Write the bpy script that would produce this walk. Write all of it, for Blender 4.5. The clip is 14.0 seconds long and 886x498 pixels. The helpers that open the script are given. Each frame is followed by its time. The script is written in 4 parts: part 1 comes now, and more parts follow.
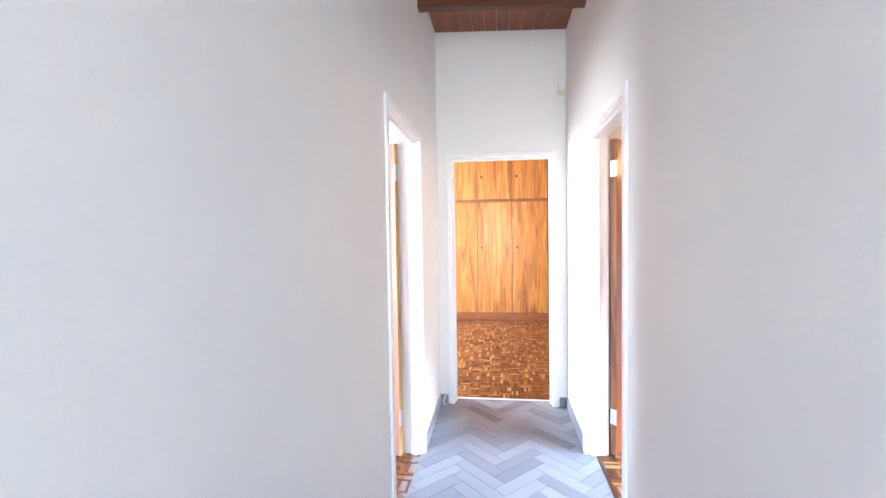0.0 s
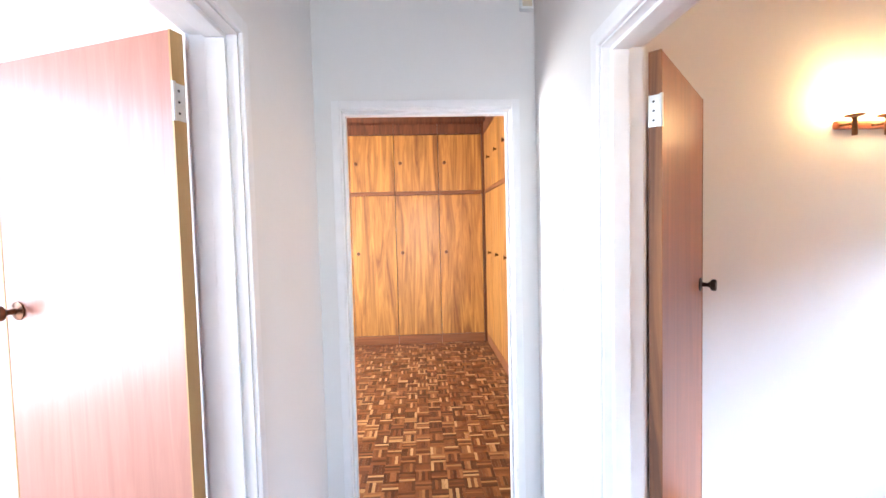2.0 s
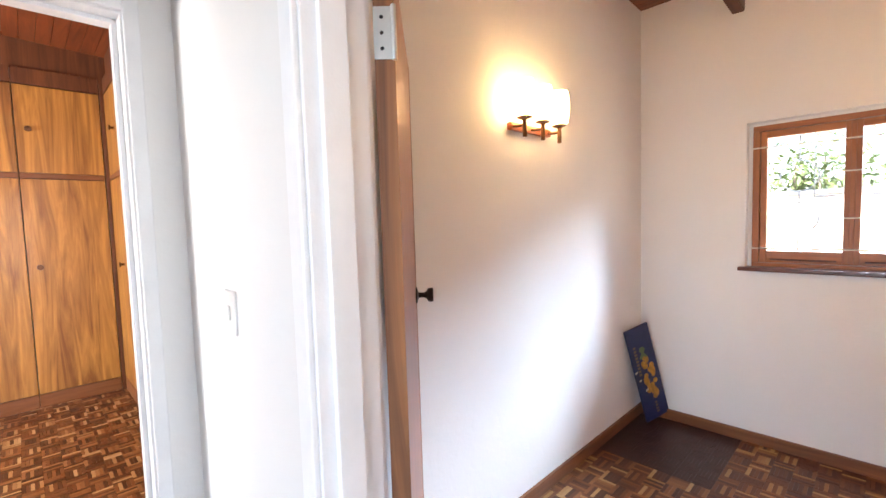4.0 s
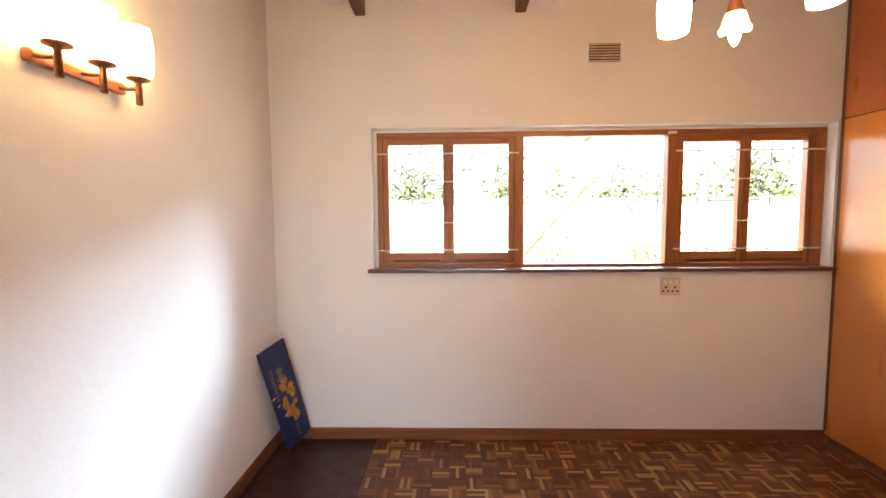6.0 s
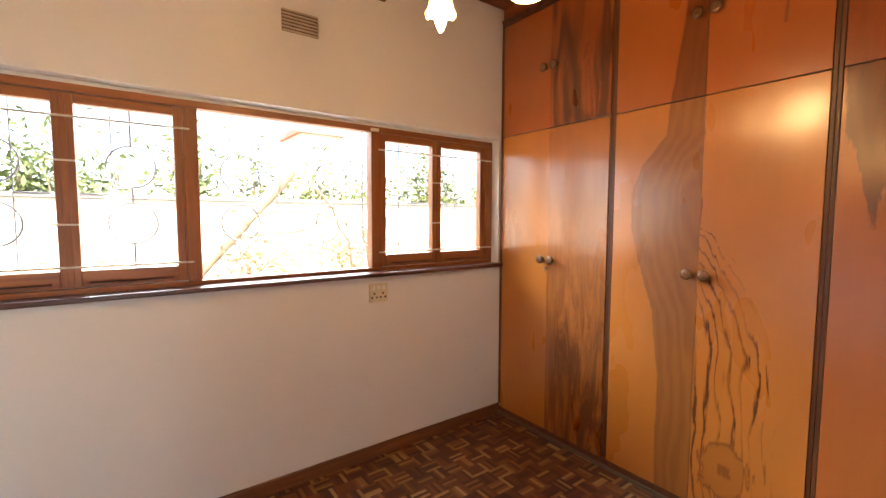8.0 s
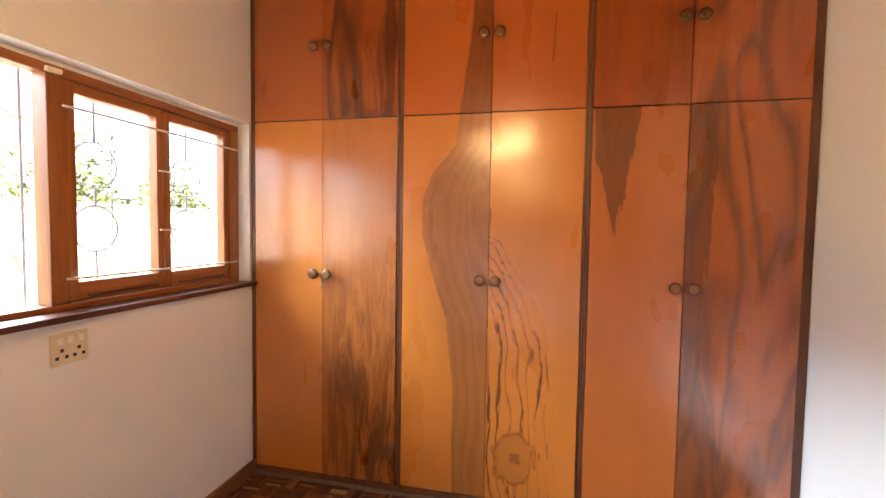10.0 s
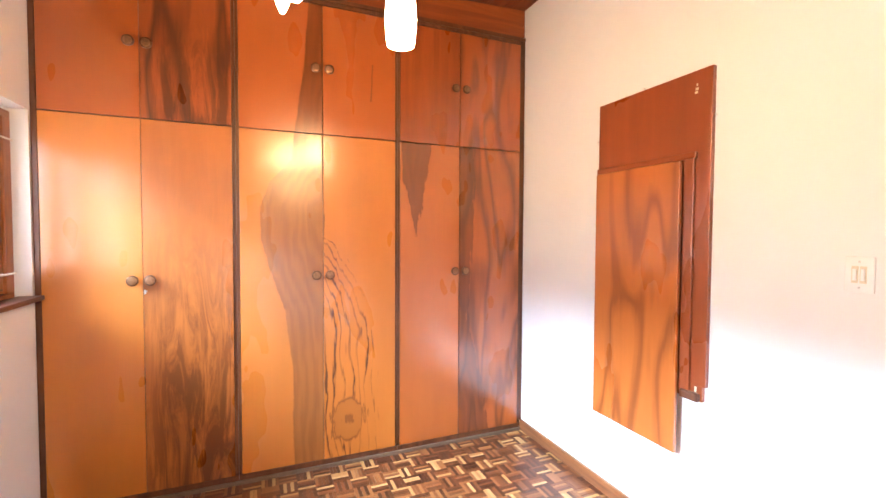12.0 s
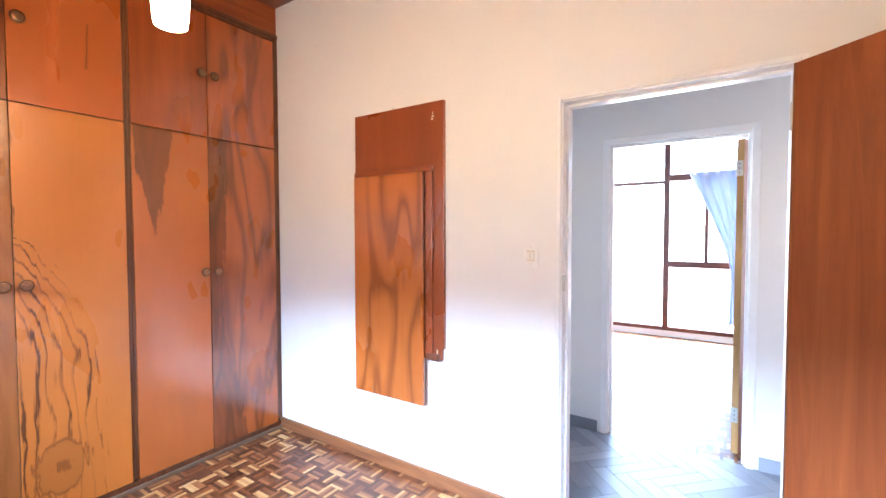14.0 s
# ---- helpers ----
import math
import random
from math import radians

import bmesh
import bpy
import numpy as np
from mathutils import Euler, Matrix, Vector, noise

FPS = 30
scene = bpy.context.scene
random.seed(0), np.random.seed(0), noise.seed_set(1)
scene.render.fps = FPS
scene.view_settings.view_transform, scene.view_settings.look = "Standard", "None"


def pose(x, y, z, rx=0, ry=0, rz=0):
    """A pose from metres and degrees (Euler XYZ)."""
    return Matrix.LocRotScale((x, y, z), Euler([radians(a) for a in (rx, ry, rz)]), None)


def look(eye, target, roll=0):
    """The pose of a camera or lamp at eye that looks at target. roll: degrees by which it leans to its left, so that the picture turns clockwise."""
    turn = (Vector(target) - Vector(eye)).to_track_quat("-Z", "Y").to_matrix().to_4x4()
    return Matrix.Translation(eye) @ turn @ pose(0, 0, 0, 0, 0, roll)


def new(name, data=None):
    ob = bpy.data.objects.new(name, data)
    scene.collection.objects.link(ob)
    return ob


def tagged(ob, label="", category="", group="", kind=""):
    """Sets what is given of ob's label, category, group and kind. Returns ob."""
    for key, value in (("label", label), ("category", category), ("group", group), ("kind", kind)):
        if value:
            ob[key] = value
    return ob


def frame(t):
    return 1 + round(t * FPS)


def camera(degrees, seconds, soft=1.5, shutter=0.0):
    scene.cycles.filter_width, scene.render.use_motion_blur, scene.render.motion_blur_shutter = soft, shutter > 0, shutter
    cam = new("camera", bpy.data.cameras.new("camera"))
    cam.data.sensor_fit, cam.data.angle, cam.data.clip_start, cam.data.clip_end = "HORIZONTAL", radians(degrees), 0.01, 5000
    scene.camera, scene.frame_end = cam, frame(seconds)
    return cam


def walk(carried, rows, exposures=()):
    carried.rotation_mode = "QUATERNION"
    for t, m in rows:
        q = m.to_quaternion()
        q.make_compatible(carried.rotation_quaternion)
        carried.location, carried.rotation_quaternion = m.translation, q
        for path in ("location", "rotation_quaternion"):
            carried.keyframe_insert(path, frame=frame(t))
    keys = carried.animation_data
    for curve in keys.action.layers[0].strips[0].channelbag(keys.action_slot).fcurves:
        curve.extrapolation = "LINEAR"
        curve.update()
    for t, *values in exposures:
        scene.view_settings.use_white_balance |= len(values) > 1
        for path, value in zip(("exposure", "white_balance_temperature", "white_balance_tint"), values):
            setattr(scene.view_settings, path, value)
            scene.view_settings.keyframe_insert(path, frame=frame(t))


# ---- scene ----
cam = camera(91.3, 14.0)
PATH = [
    (0, (0.19, -0.331, 1.514), (-0.063, 1.651, 1.436), -0.9),
    (0.5, (0.152, 0.155, 1.551), (-0.034, 2.144, 1.453), -1.0),
    (1, (0.151, 0.608, 1.546), (0.044, 2.603, 1.443), -1.1),
    (1.5, (0.158, 0.931, 1.544), (0.107, 2.927, 1.445), -1.3),
    (2, (0.179, 1.247, 1.549), (0.276, 3.243, 1.456), -1.4),
    (2.2, (0.202, 1.341, 1.535), (0.388, 3.331, 1.446), -1.5),
    (4.3, (0.464, 1.977, 1.543), (2.005, 3.249, 1.405), -1.5),
    (4.5, (0.514, 2.01, 1.545), (2.134, 3.174, 1.405), -1.3),
    (5, (0.635, 2.078, 1.555), (2.44, 2.927, 1.405), -0.9),
    (5.5, (0.754, 2.088, 1.534), (2.694, 2.555, 1.389), -0.6),
    (6, (0.927, 2.025, 1.528), (2.92, 2.081, 1.376), -0.5),
    (6.5, (1.019, 1.96, 1.531), (2.994, 1.687, 1.379), -0.3),
    (7, (1.101, 1.936, 1.516), (3.006, 1.343, 1.374), -0.2),
    (7.5, (1.236, 1.917, 1.519), (3.026, 1.035, 1.378), 0.1),
    (8, (1.4, 1.873, 1.518), (3.007, 0.69, 1.374), 0.2),
    (8.5, (1.58, 1.8, 1.515), (2.995, 0.394, 1.375), 0.3),
    (9, (1.711, 1.747, 1.522), (2.853, 0.112, 1.376), 0.3),
    (9.2, (1.795, 1.751, 1.523), (2.785, 0.019, 1.378), 0.4),
    (11.3, (2.516, 2.182, 1.485), (2.181, 0.211, 1.412), 0.6),
    (11.5, (2.564, 2.244, 1.494), (2.107, 0.299, 1.417), 0.5),
    (12, (2.723, 2.378, 1.5), (1.959, 0.531, 1.43), 0.3),
    (12.5, (2.887, 2.374, 1.5), (1.827, 0.679, 1.428), 0.2),
    (13, (2.991, 2.39, 1.498), (1.652, 0.906, 1.427), 0.1),
    (13.5, (3.045, 2.458, 1.493), (1.529, 1.155, 1.422), -0.0),
    (14, (2.98, 2.413, 1.485), (1.308, 1.318, 1.414), -0.1),
]
walk(cam, [(t, look(eye, target, roll)) for t, eye, target, roll in PATH],
     exposures=[(0.0, 3.65, 5750, 10), (1.0, 3.6, 5650, 10), (2.2, 3.2, 5550, 10), (4.5, 2.95, 6000, 10), (5.5, 3.05, 6150, 10), (6.2, 2.85, 6450, 10), (7.0, 2.7, 6750, 10), (9.0, 2.5, 6800, 10), (11.5, 3.75, 6000, 10), (12.5, 3.75, 5700, 10), (13.5, 3.6, 5400, 10), (14.0, 3.4, 5250, 10)])
# ---- world, sun, large lights ----
world = bpy.data.worlds.new("daylight")
scene.world = world
world.use_nodes = True
sky = world.node_tree.nodes.new("ShaderNodeTexSky")
sky.sky_type, sky.sun_disc = "NISHITA", False
sky.sun_elevation, sky.sun_rotation = radians(52), radians(250)
world.node_tree.links.new(sky.outputs[0], world.node_tree.nodes["Background"].inputs[0])
world.node_tree.nodes["Background"].inputs[1].default_value = 0.15

sun = new("sun", bpy.data.lights.new("sun", "SUN"))
sun.data.energy, sun.data.angle, sun.data.color = 5.0, radians(0.5), (1.0, 0.95, 0.87)
sun.matrix_world = look((-9.0, 3.6, 12.0), (0, 0, 0))


def light_panel(name, eye, target, sx, sy, watts, colour):
    ob = new(name, bpy.data.lights.new(name, "AREA"))
    ob.data.shape, ob.data.size, ob.data.size_y = "RECTANGLE", sx, sy
    ob.data.energy, ob.data.color = watts, colour
    ob.matrix_world = look(eye, target)
    return ob


light_panel("sky_light_west", (-4.06, 1.2, 1.5), (0, 1.2, 1.4), 3.3, 2.6, 33, (0.76, 0.88, 1.0))
# Unseen panel hung over the garden, added to strengthen daylight through the east window.
light_panel("fill_panel_east", (8.3, 0.0, 4.75), (1.6, 1.5, 1.2), 5.0, 2.7, 780, (0.74, 0.87, 1.0))
# Lamp added in a guessed, unseen opening to brighten the north room.
light_panel("fill_panel_north_room", (-2.95, 5.3, 1.5), (0, 5.3, 1.3), 1.8, 1.4, 34, (1.0, 0.97, 0.92))
# Lamp added at the unseen south end to brighten the corridor walls.
light_panel("fill_panel_south", (0.2, -2.95, 1.5), (0.2, 0, 1.4), 0.9, 1.9, 6, (0.84, 0.92, 1.0))


# ---- materials ----
def material(name):
    m = bpy.data.materials.new(name)
    m.use_nodes = True
    return m, m.node_tree, m.node_tree.nodes["Principled BSDF"]


def node(nt, kind, **values):
    n = nt.nodes.new(kind)
    for key, value in values.items():
        n.inputs[key.replace("_", " ")].default_value = value
    return n


def ramp(nt, fac, stops):
    n = nt.nodes.new("ShaderNodeValToRGB")
    e = n.color_ramp.elements
    e[0].position, e[0].color = stops[0][0], (*stops[0][1], 1)
    e[1].position, e[1].color = stops[-1][0], (*stops[-1][1], 1)
    for p, c in stops[1:-1]:
        k = e.new(p)
        k.color = (*c, 1)
    nt.links.new(fac, n.inputs[0])
    return n.outputs[0]


def maths(nt, op, a, b=None, c=None):
    n = nt.nodes.new("ShaderNodeMath")
    n.operation = op
    for i, v in enumerate((a, b, c)):
        if v is None:
            continue
        if isinstance(v, (int, float)):
            n.inputs[i].default_value = v
        else:
            nt.links.new(v, n.inputs[i])
    return n.outputs[0]


def mixed(nt, fac, a, b, blend="MIX"):
    n = nt.nodes.new("ShaderNodeMix")
    n.data_type, n.blend_type = "RGBA", blend
    for slot, v in ((0, fac), (6, a), (7, b)):
        if isinstance(v, (int, float)):
            n.inputs[slot].default_value = v
        elif isinstance(v, tuple):
            n.inputs[slot].default_value = (*v, 1)
        else:
            nt.links.new(v, n.inputs[slot])
    return n.outputs[2]


def coords(nt, kind="Object", scale=(1, 1, 1), rot=(0, 0, 0)):
    tc = nt.nodes.new("ShaderNodeTexCoord")
    mp = nt.nodes.new("ShaderNodeMapping")
    mp.inputs["Scale"].default_value = scale
    mp.inputs["Rotation"].default_value = rot
    nt.links.new(tc.outputs[kind], mp.inputs[0])
    return mp.outputs[0]


def noise_tex(nt, vec, scale, detail=4.0, rough=0.55, distort=0.0):
    n = node(nt, "ShaderNodeTexNoise", Scale=scale, Detail=detail, Roughness=rough, Distortion=distort)
    nt.links.new(vec, n.inputs["Vector"])
    return n.outputs[0]


def bump(nt, bsdf, height, strength, distance=0.01):
    b = node(nt, "ShaderNodeBump", Strength=strength, Distance=distance)
    nt.links.new(height, b.inputs["Height"])
    nt.links.new(b.outputs[0], bsdf.inputs["Normal"])


def plain(name, colour, rough=0.5, metal=0.0, vary=0.12, scale=12.0, grain=0.15):
    m, nt, p = material(name)
    v = coords(nt)
    n = noise_tex(nt, v, scale, 5.0)
    lo = tuple(c * (1 - vary) for c in colour)
    hi = tuple(min(1, c * (1 + vary)) for c in colour)
    nt.links.new(ramp(nt, n, [(0.3, lo), (0.7, hi)]), p.inputs["Base Color"])
    p.inputs["Roughness"].default_value, p.inputs["Metallic"].default_value = rough, metal
    bump(nt, p, noise_tex(nt, v, scale * 14, 2.0), grain, 0.002)
    return m


def plaster_material(name, colour):
    m, nt, p = material(name)
    v = coords(nt)
    big = noise_tex(nt, v, 1.3, 4.0)
    small = noise_tex(nt, v, 55.0, 4.0, 0.6)
    trowel = noise_tex(nt, v, 11.0, 3.0, 0.5, 0.8)
    a = ramp(nt, big, [(0.25, tuple(c * 0.95 for c in colour)), (0.75, colour)])
    nt.links.new(mixed(nt, maths(nt, "MULTIPLY", small, 0.05), a, (0.6, 0.58, 0.55)), p.inputs["Base Color"])
    p.inputs["Roughness"].default_value = 0.62
    bump(nt, p, maths(nt, "ADD", maths(nt, "MULTIPLY", small, 0.5), trowel), 0.36, 0.004)
    return m


def wood(name, light, dark, along="z", scale=1.0, rough=0.35, contrast=1.0, coat=0.0):
    m, nt, p = material(name)
    st = {"x": (1.2, 16, 16), "y": (16, 1.2, 16), "z": (16, 16, 1.2)}[along]
    v = coords(nt, "Object", tuple(k * scale for k in st))
    rnd = nt.nodes.new("ShaderNodeObjectInfo")
    shift = nt.nodes.new("ShaderNodeVectorMath")
    shift.operation = "ADD"
    push = maths(nt, "MULTIPLY", rnd.outputs["Random"], 37.0)
    comb = nt.nodes.new("ShaderNodeCombineXYZ")
    for i in range(3):
        nt.links.new(push, comb.inputs[i])
    nt.links.new(v, shift.inputs[0])
    nt.links.new(comb.outputs[0], shift.inputs[1])
    v = shift.outputs[0]
    figure = noise_tex(nt, v, 0.9, 5.0, 0.6, 1.4)
    fine = noise_tex(nt, v, 6.0, 3.0, 0.6)
    mid = tuple((a + b) / 2 for a, b in zip(light, dark))
    c = ramp(nt, figure, [(0.5 - 0.22 / contrast, dark), (0.5, mid), (0.5 + 0.2 / contrast, light)])
    nt.links.new(mixed(nt, maths(nt, "MULTIPLY", fine, 0.35), c, dark, "MIX"), p.inputs["Base Color"])
    p.inputs["Roughness"].default_value = rough
    p.inputs["Coat Weight"].default_value = coat
    p.inputs["Coat Roughness"].default_value = 0.12
    bump(nt, p, fine, 0.08, 0.002)
    return m


AMBER, HEART = (0.67, 0.225, 0.034), (0.105, 0.027, 0.007)


def veneer(name, light=AMBER, dark=HEART, left=None, right=None, stripes=0.25, ragged=0.03, lines=0.0, blotch=0.0, grey=0.0, across="x", depth=0.62, swirl=0.0, eye=None):
    """Varnished door veneer. The heartwood lies between two edges, each given as (height 0..1, place across 0..1)."""
    m, nt, p = material(name)
    tc = nt.nodes.new("ShaderNodeTexCoord")
    sep = nt.nodes.new("ShaderNodeSeparateXYZ")
    nt.links.new(tc.outputs["Generated"], sep.inputs[0])
    u = maths(nt, "SUBTRACT", 1.0, sep.outputs[0]) if across == "x" else sep.outputs[1]
    v = sep.outputs[2]
    g = coords(nt, "Object", (14, 14, 1.1))
    fig = noise_tex(nt, g, 1.0, 5.0, 0.6, 0.35)
    fine = noise_tex(nt, coords(nt, "Object", (90, 90, 3)), 1.0, 3.0)
    soft = noise_tex(nt, coords(nt, "Object", (3, 3, 1.2)), 1.0, 3.0)
    deep = tuple(c * 0.72 for c in light)
    base = ramp(nt, soft, [(0.15, deep), (0.85, light)])
    base = mixed(nt, maths(nt, "MULTIPLY", ramp(nt, fig, [(0.34, (0, 0, 0)), (0.72, (1, 1, 1))]), stripes), base, tuple(c * 0.45 for c in light))
    base = mixed(nt, maths(nt, "MULTIPLY", fine, 0.22), base, tuple(c * 0.6 for c in light))
    wob = maths(nt, "MULTIPLY", maths(nt, "SUBTRACT", noise_tex(nt, coords(nt, "Object", (26, 26, 5)), 1.0, 4.0, 0.65), 0.5), ragged * 4)
    uu = maths(nt, "ADD", u, wob)
    bend = maths(nt, "MULTIPLY", maths(nt, "SUBTRACT", noise_tex(nt, coords(nt, "Object", (5, 5, 1.5)), 1.0, 2.0, 0.5, 0.6), 0.5), 0.30)
    us = maths(nt, "ADD", u, bend)
    mask = None
    edge = None
    calm = None
    for stops, sign in ((left, 1), (right, -1)):
        if stops is None:
            continue
        r = ramp(nt, v, [(h, (k, k, k)) for h, k in stops])
        d = maths(nt, "MULTIPLY", maths(nt, "SUBTRACT", uu, r), sign)
        edge = d if edge is None else maths(nt, "MINIMUM", edge, d)
        e = maths(nt, "MULTIPLY", maths(nt, "SUBTRACT", us, r), sign)
        calm = e if calm is None else maths(nt, "MINIMUM", calm, e)
    if edge is not None:
        mask = nt.nodes.new("ShaderNodeMapRange")
        mask.interpolation_type = "SMOOTHSTEP"
        mask.inputs["From Min"].default_value, mask.inputs["From Max"].default_value = -0.005, 0.02
        nt.links.new(edge, mask.inputs[0])
        mask = mask.outputs[0]
        rings = maths(nt, "SINE", maths(nt, "MULTIPLY", maths(nt, "ADD", calm, maths(nt, "ADD", maths(nt, "MULTIPLY", fig, 0.26), maths(nt, "MULTIPLY", soft, 0.35))), 62.0 if lines else 46.0))
        rings = maths(nt, "MULTIPLY_ADD", rings, 0.5, 0.5)
        heart = mixed(nt, grey, mixed(nt, depth, base, dark), (0.20, 0.105, 0.045))
        heart = mixed(nt, maths(nt, "MULTIPLY", maths(nt, "MULTIPLY", rings, fig), 0.5), heart, dark)
        if lines:
            heart = mixed(nt, maths(nt, "MULTIPLY", maths(nt, "POWER", maths(nt, "MULTIPLY", rings, maths(nt, "ADD", fig, 0.45)), 8.0), lines), base, dark)
        base = mixed(nt, mask, base, heart)
    if blotch:
        b = noise_tex(nt, coords(nt, "Object", (11, 11, 1.7)), 1.0, 6.0, 0.68, 1.2)
        fall = ramp(nt, v, [(0.0, (1, 1, 1)), (0.45, (0.75, 0.75, 0.75)), (0.72, (0.12, 0.12, 0.12)), (1.0, (0.0, 0.0, 0.0))]) if blotch < 1.5 else 1.0
        k = ramp(nt, b, [(0.40, (0, 0, 0)), (0.56, (1, 1, 1))])
        side = ramp(nt, u, [(0.0, (0.5, 0.5, 0.5)), (0.3, (1, 1, 1)), (1.0, (1, 1, 1))])
        base = mixed(nt, maths(nt, "MULTIPLY", maths(nt, "MULTIPLY", k, fall), maths(nt, "MULTIPLY", side, 0.9)), base, dark)
    if eye:
        a = maths(nt, "DIVIDE", maths(nt, "SUBTRACT", uu, eye[0]), eye[2])
        b = maths(nt, "DIVIDE", maths(nt, "SUBTRACT", v, eye[1]), eye[3])
        d = maths(nt, "SQRT", maths(nt, "ADD", maths(nt, "MULTIPLY", a, a), maths(nt, "MULTIPLY", b, b)))
        inside = ramp(nt, d, [(0.0, (1, 1, 1)), (0.86, (1, 1, 1)), (0.98, (0, 0, 0))])
        base = mixed(nt, inside, base, tuple(c * 0.7 for c in light))
        core = ramp(nt, d, [(0.0, (0.6, 0.6, 0.6)), (0.16, (0.55, 0.55, 0.55)), (0.26, (0.1, 0.1, 0.1)), (0.8, (0.12, 0.12, 0.12)), (0.9, (0.6, 0.6, 0.6)), (0.99, (0.0, 0.0, 0.0))])
        base = mixed(nt, core, base, dark)
    if swirl:
        broad = noise_tex(nt, coords(nt, "Object", (4.2, 4.2, 0.75)), 1.0, 2.0, 0.45, 0.5)
        turns = maths(nt, "ADD", maths(nt, "MULTIPLY", broad, 30.0), maths(nt, "MULTIPLY", fig, 3.0))
        band = maths(nt, "MULTIPLY_ADD", maths(nt, "SINE", turns), 0.5, 0.5)
        band = ramp(nt, band, [(0.35, (0, 0, 0)), (0.85, (0.55, 0.55, 0.55)), (1.0, (1, 1, 1))])
        base = mixed(nt, maths(nt, "MULTIPLY", band, swirl), base, dark)
    nt.links.new(base, p.inputs["Base Color"])
    nt.links.new(ramp(nt, soft, [(0.2, (0.34,) * 3), (0.8, (0.24,) * 3)]), p.inputs["Roughness"])
    p.inputs["Coat Weight"].default_value, p.inputs["Coat Roughness"].default_value, p.inputs["Coat IOR"].default_value = 0.9, 0.19, 1.58
    bump(nt, p, fine, 0.05, 0.001)
    return m


def parquet(name, per_object):
    m, nt, p = material(name)
    if per_object:
        r = nt.nodes.new("ShaderNodeObjectInfo").outputs["Random"]
    else:
        r = nt.nodes.new("ShaderNodeNewGeometry").outputs["Random Per Island"]
    c = ramp(nt, r, [(0.0, (0.060, 0.019, 0.009)), (0.3, (0.125, 0.040, 0.015)), (0.62, (0.215, 0.075, 0.024)), (0.82, (0.34, 0.14, 0.045)), (0.9, (0.50, 0.28, 0.10)), (1.0, (0.62, 0.40, 0.17))])
    fine = noise_tex(nt, coords(nt, "Object", (70, 70, 70)), 1.0, 4.0, 0.6)
    wear = noise_tex(nt, coords(nt), 1.7, 4.0)
    c = mixed(nt, maths(nt, "MULTIPLY", fine, 0.35), c, (0.07, 0.024, 0.01))
    c = mixed(nt, maths(nt, "MULTIPLY", wear, 0.2), c, (0.09, 0.035, 0.016))
    nt.links.new(c, p.inputs["Base Color"])
    nt.links.new(ramp(nt, wear, [(0.3, (0.28,) * 3), (0.7, (0.48,) * 3)]), p.inputs["Roughness"])
    bump(nt, p, fine, 0.1, 0.001)
    return m


def slate(name):
    m, nt, p = material(name)
    r = nt.nodes.new("ShaderNodeObjectInfo").outputs["Random"]
    c = ramp(nt, r, [(0.0, (0.13, 0.15, 0.19)), (0.35, (0.24, 0.26, 0.305)), (0.8, (0.31, 0.33, 0.38)), (1.0, (0.17, 0.19, 0.23))])
    v = coords(nt)
    cloud = noise_tex(nt, v, 9.0, 6.0, 0.6, 0.5)
    c = mixed(nt, maths(nt, "MULTIPLY", cloud, 0.5), c, (0.24, 0.25, 0.27))
    nt.links.new(c, p.inputs["Base Color"])
    p.inputs["Roughness"].default_value = 0.42
    bump(nt, p, noise_tex(nt, v, 30.0, 6.0), 0.3, 0.004)
    return m


def glow(name, colour, strength):
    m, nt, p = material(name)
    p.inputs["Base Color"].default_value = (0.9, 0.88, 0.84, 1)
    p.inputs["Roughness"].default_value = 0.3
    p.inputs["Emission Color"].default_value = (*colour, 1)
    p.inputs["Emission Strength"].default_value = strength
    return m


def glass_material():
    m, nt, p = material("window_glass")
    out = nt.nodes["Material Output"]
    tr = nt.nodes.new("ShaderNodeBsdfTransparent")
    gl = node(nt, "ShaderNodeBsdfGlossy", Roughness=0.02)
    lw = node(nt, "ShaderNodeLayerWeight", Blend=0.5)
    fr = maths(nt, "MULTIPLY_ADD", maths(nt, "POWER", lw.outputs["Facing"], 5.0), 0.55, 0.03)
    mx = nt.nodes.new("ShaderNodeMixShader")
    nt.links.new(fr, mx.inputs[0])
    nt.links.new(tr.outputs[0], mx.inputs[1])
    nt.links.new(gl.outputs[0], mx.inputs[2])
    nt.links.new(mx.outputs[0], out.inputs[0])
    return m


def leaf_material(name, a, b):
    m, nt, p = material(name)
    r = nt.nodes.new("ShaderNodeNewGeometry").outputs["Random Per Island"]
    nt.links.new(ramp(nt, r, [(0.0, a), (1.0, b)]), p.inputs["Base Color"])
    p.inputs["Roughness"].default_value = 0.6
    return m


PLASTER = plaster_material("white_wall_plaster", (0.80, 0.79, 0.77))
TRIM = plain("white_gloss_paint", (0.82, 0.82, 0.82), 0.3, vary=0.03)
CEILING = wood("ceiling_board_wood", (0.32, 0.085, 0.026), (0.12, 0.032, 0.012), "y", 1.0, 0.4)
BEAM = wood("beam_wood", (0.16, 0.058, 0.026), (0.06, 0.02, 0.01), "x", 1.0, 0.45)
FRAME = wood("window_frame_wood", (0.42, 0.150, 0.040), (0.19, 0.058, 0.017), "y", 1.0, 0.4)
FRAME_UP = wood("window_stile_wood", (0.42, 0.150, 0.040), (0.19, 0.058, 0.017), "z", 1.0, 0.4)
SILL = wood("sill_wood", (0.13, 0.04, 0.022), (0.05, 0.016, 0.01), "y", 1.0, 0.3)
SKIRT_Y = wood("skirting_wood_long", (0.27, 0.105, 0.036), (0.11, 0.038, 0.015), "y", 1.0, 0.4)
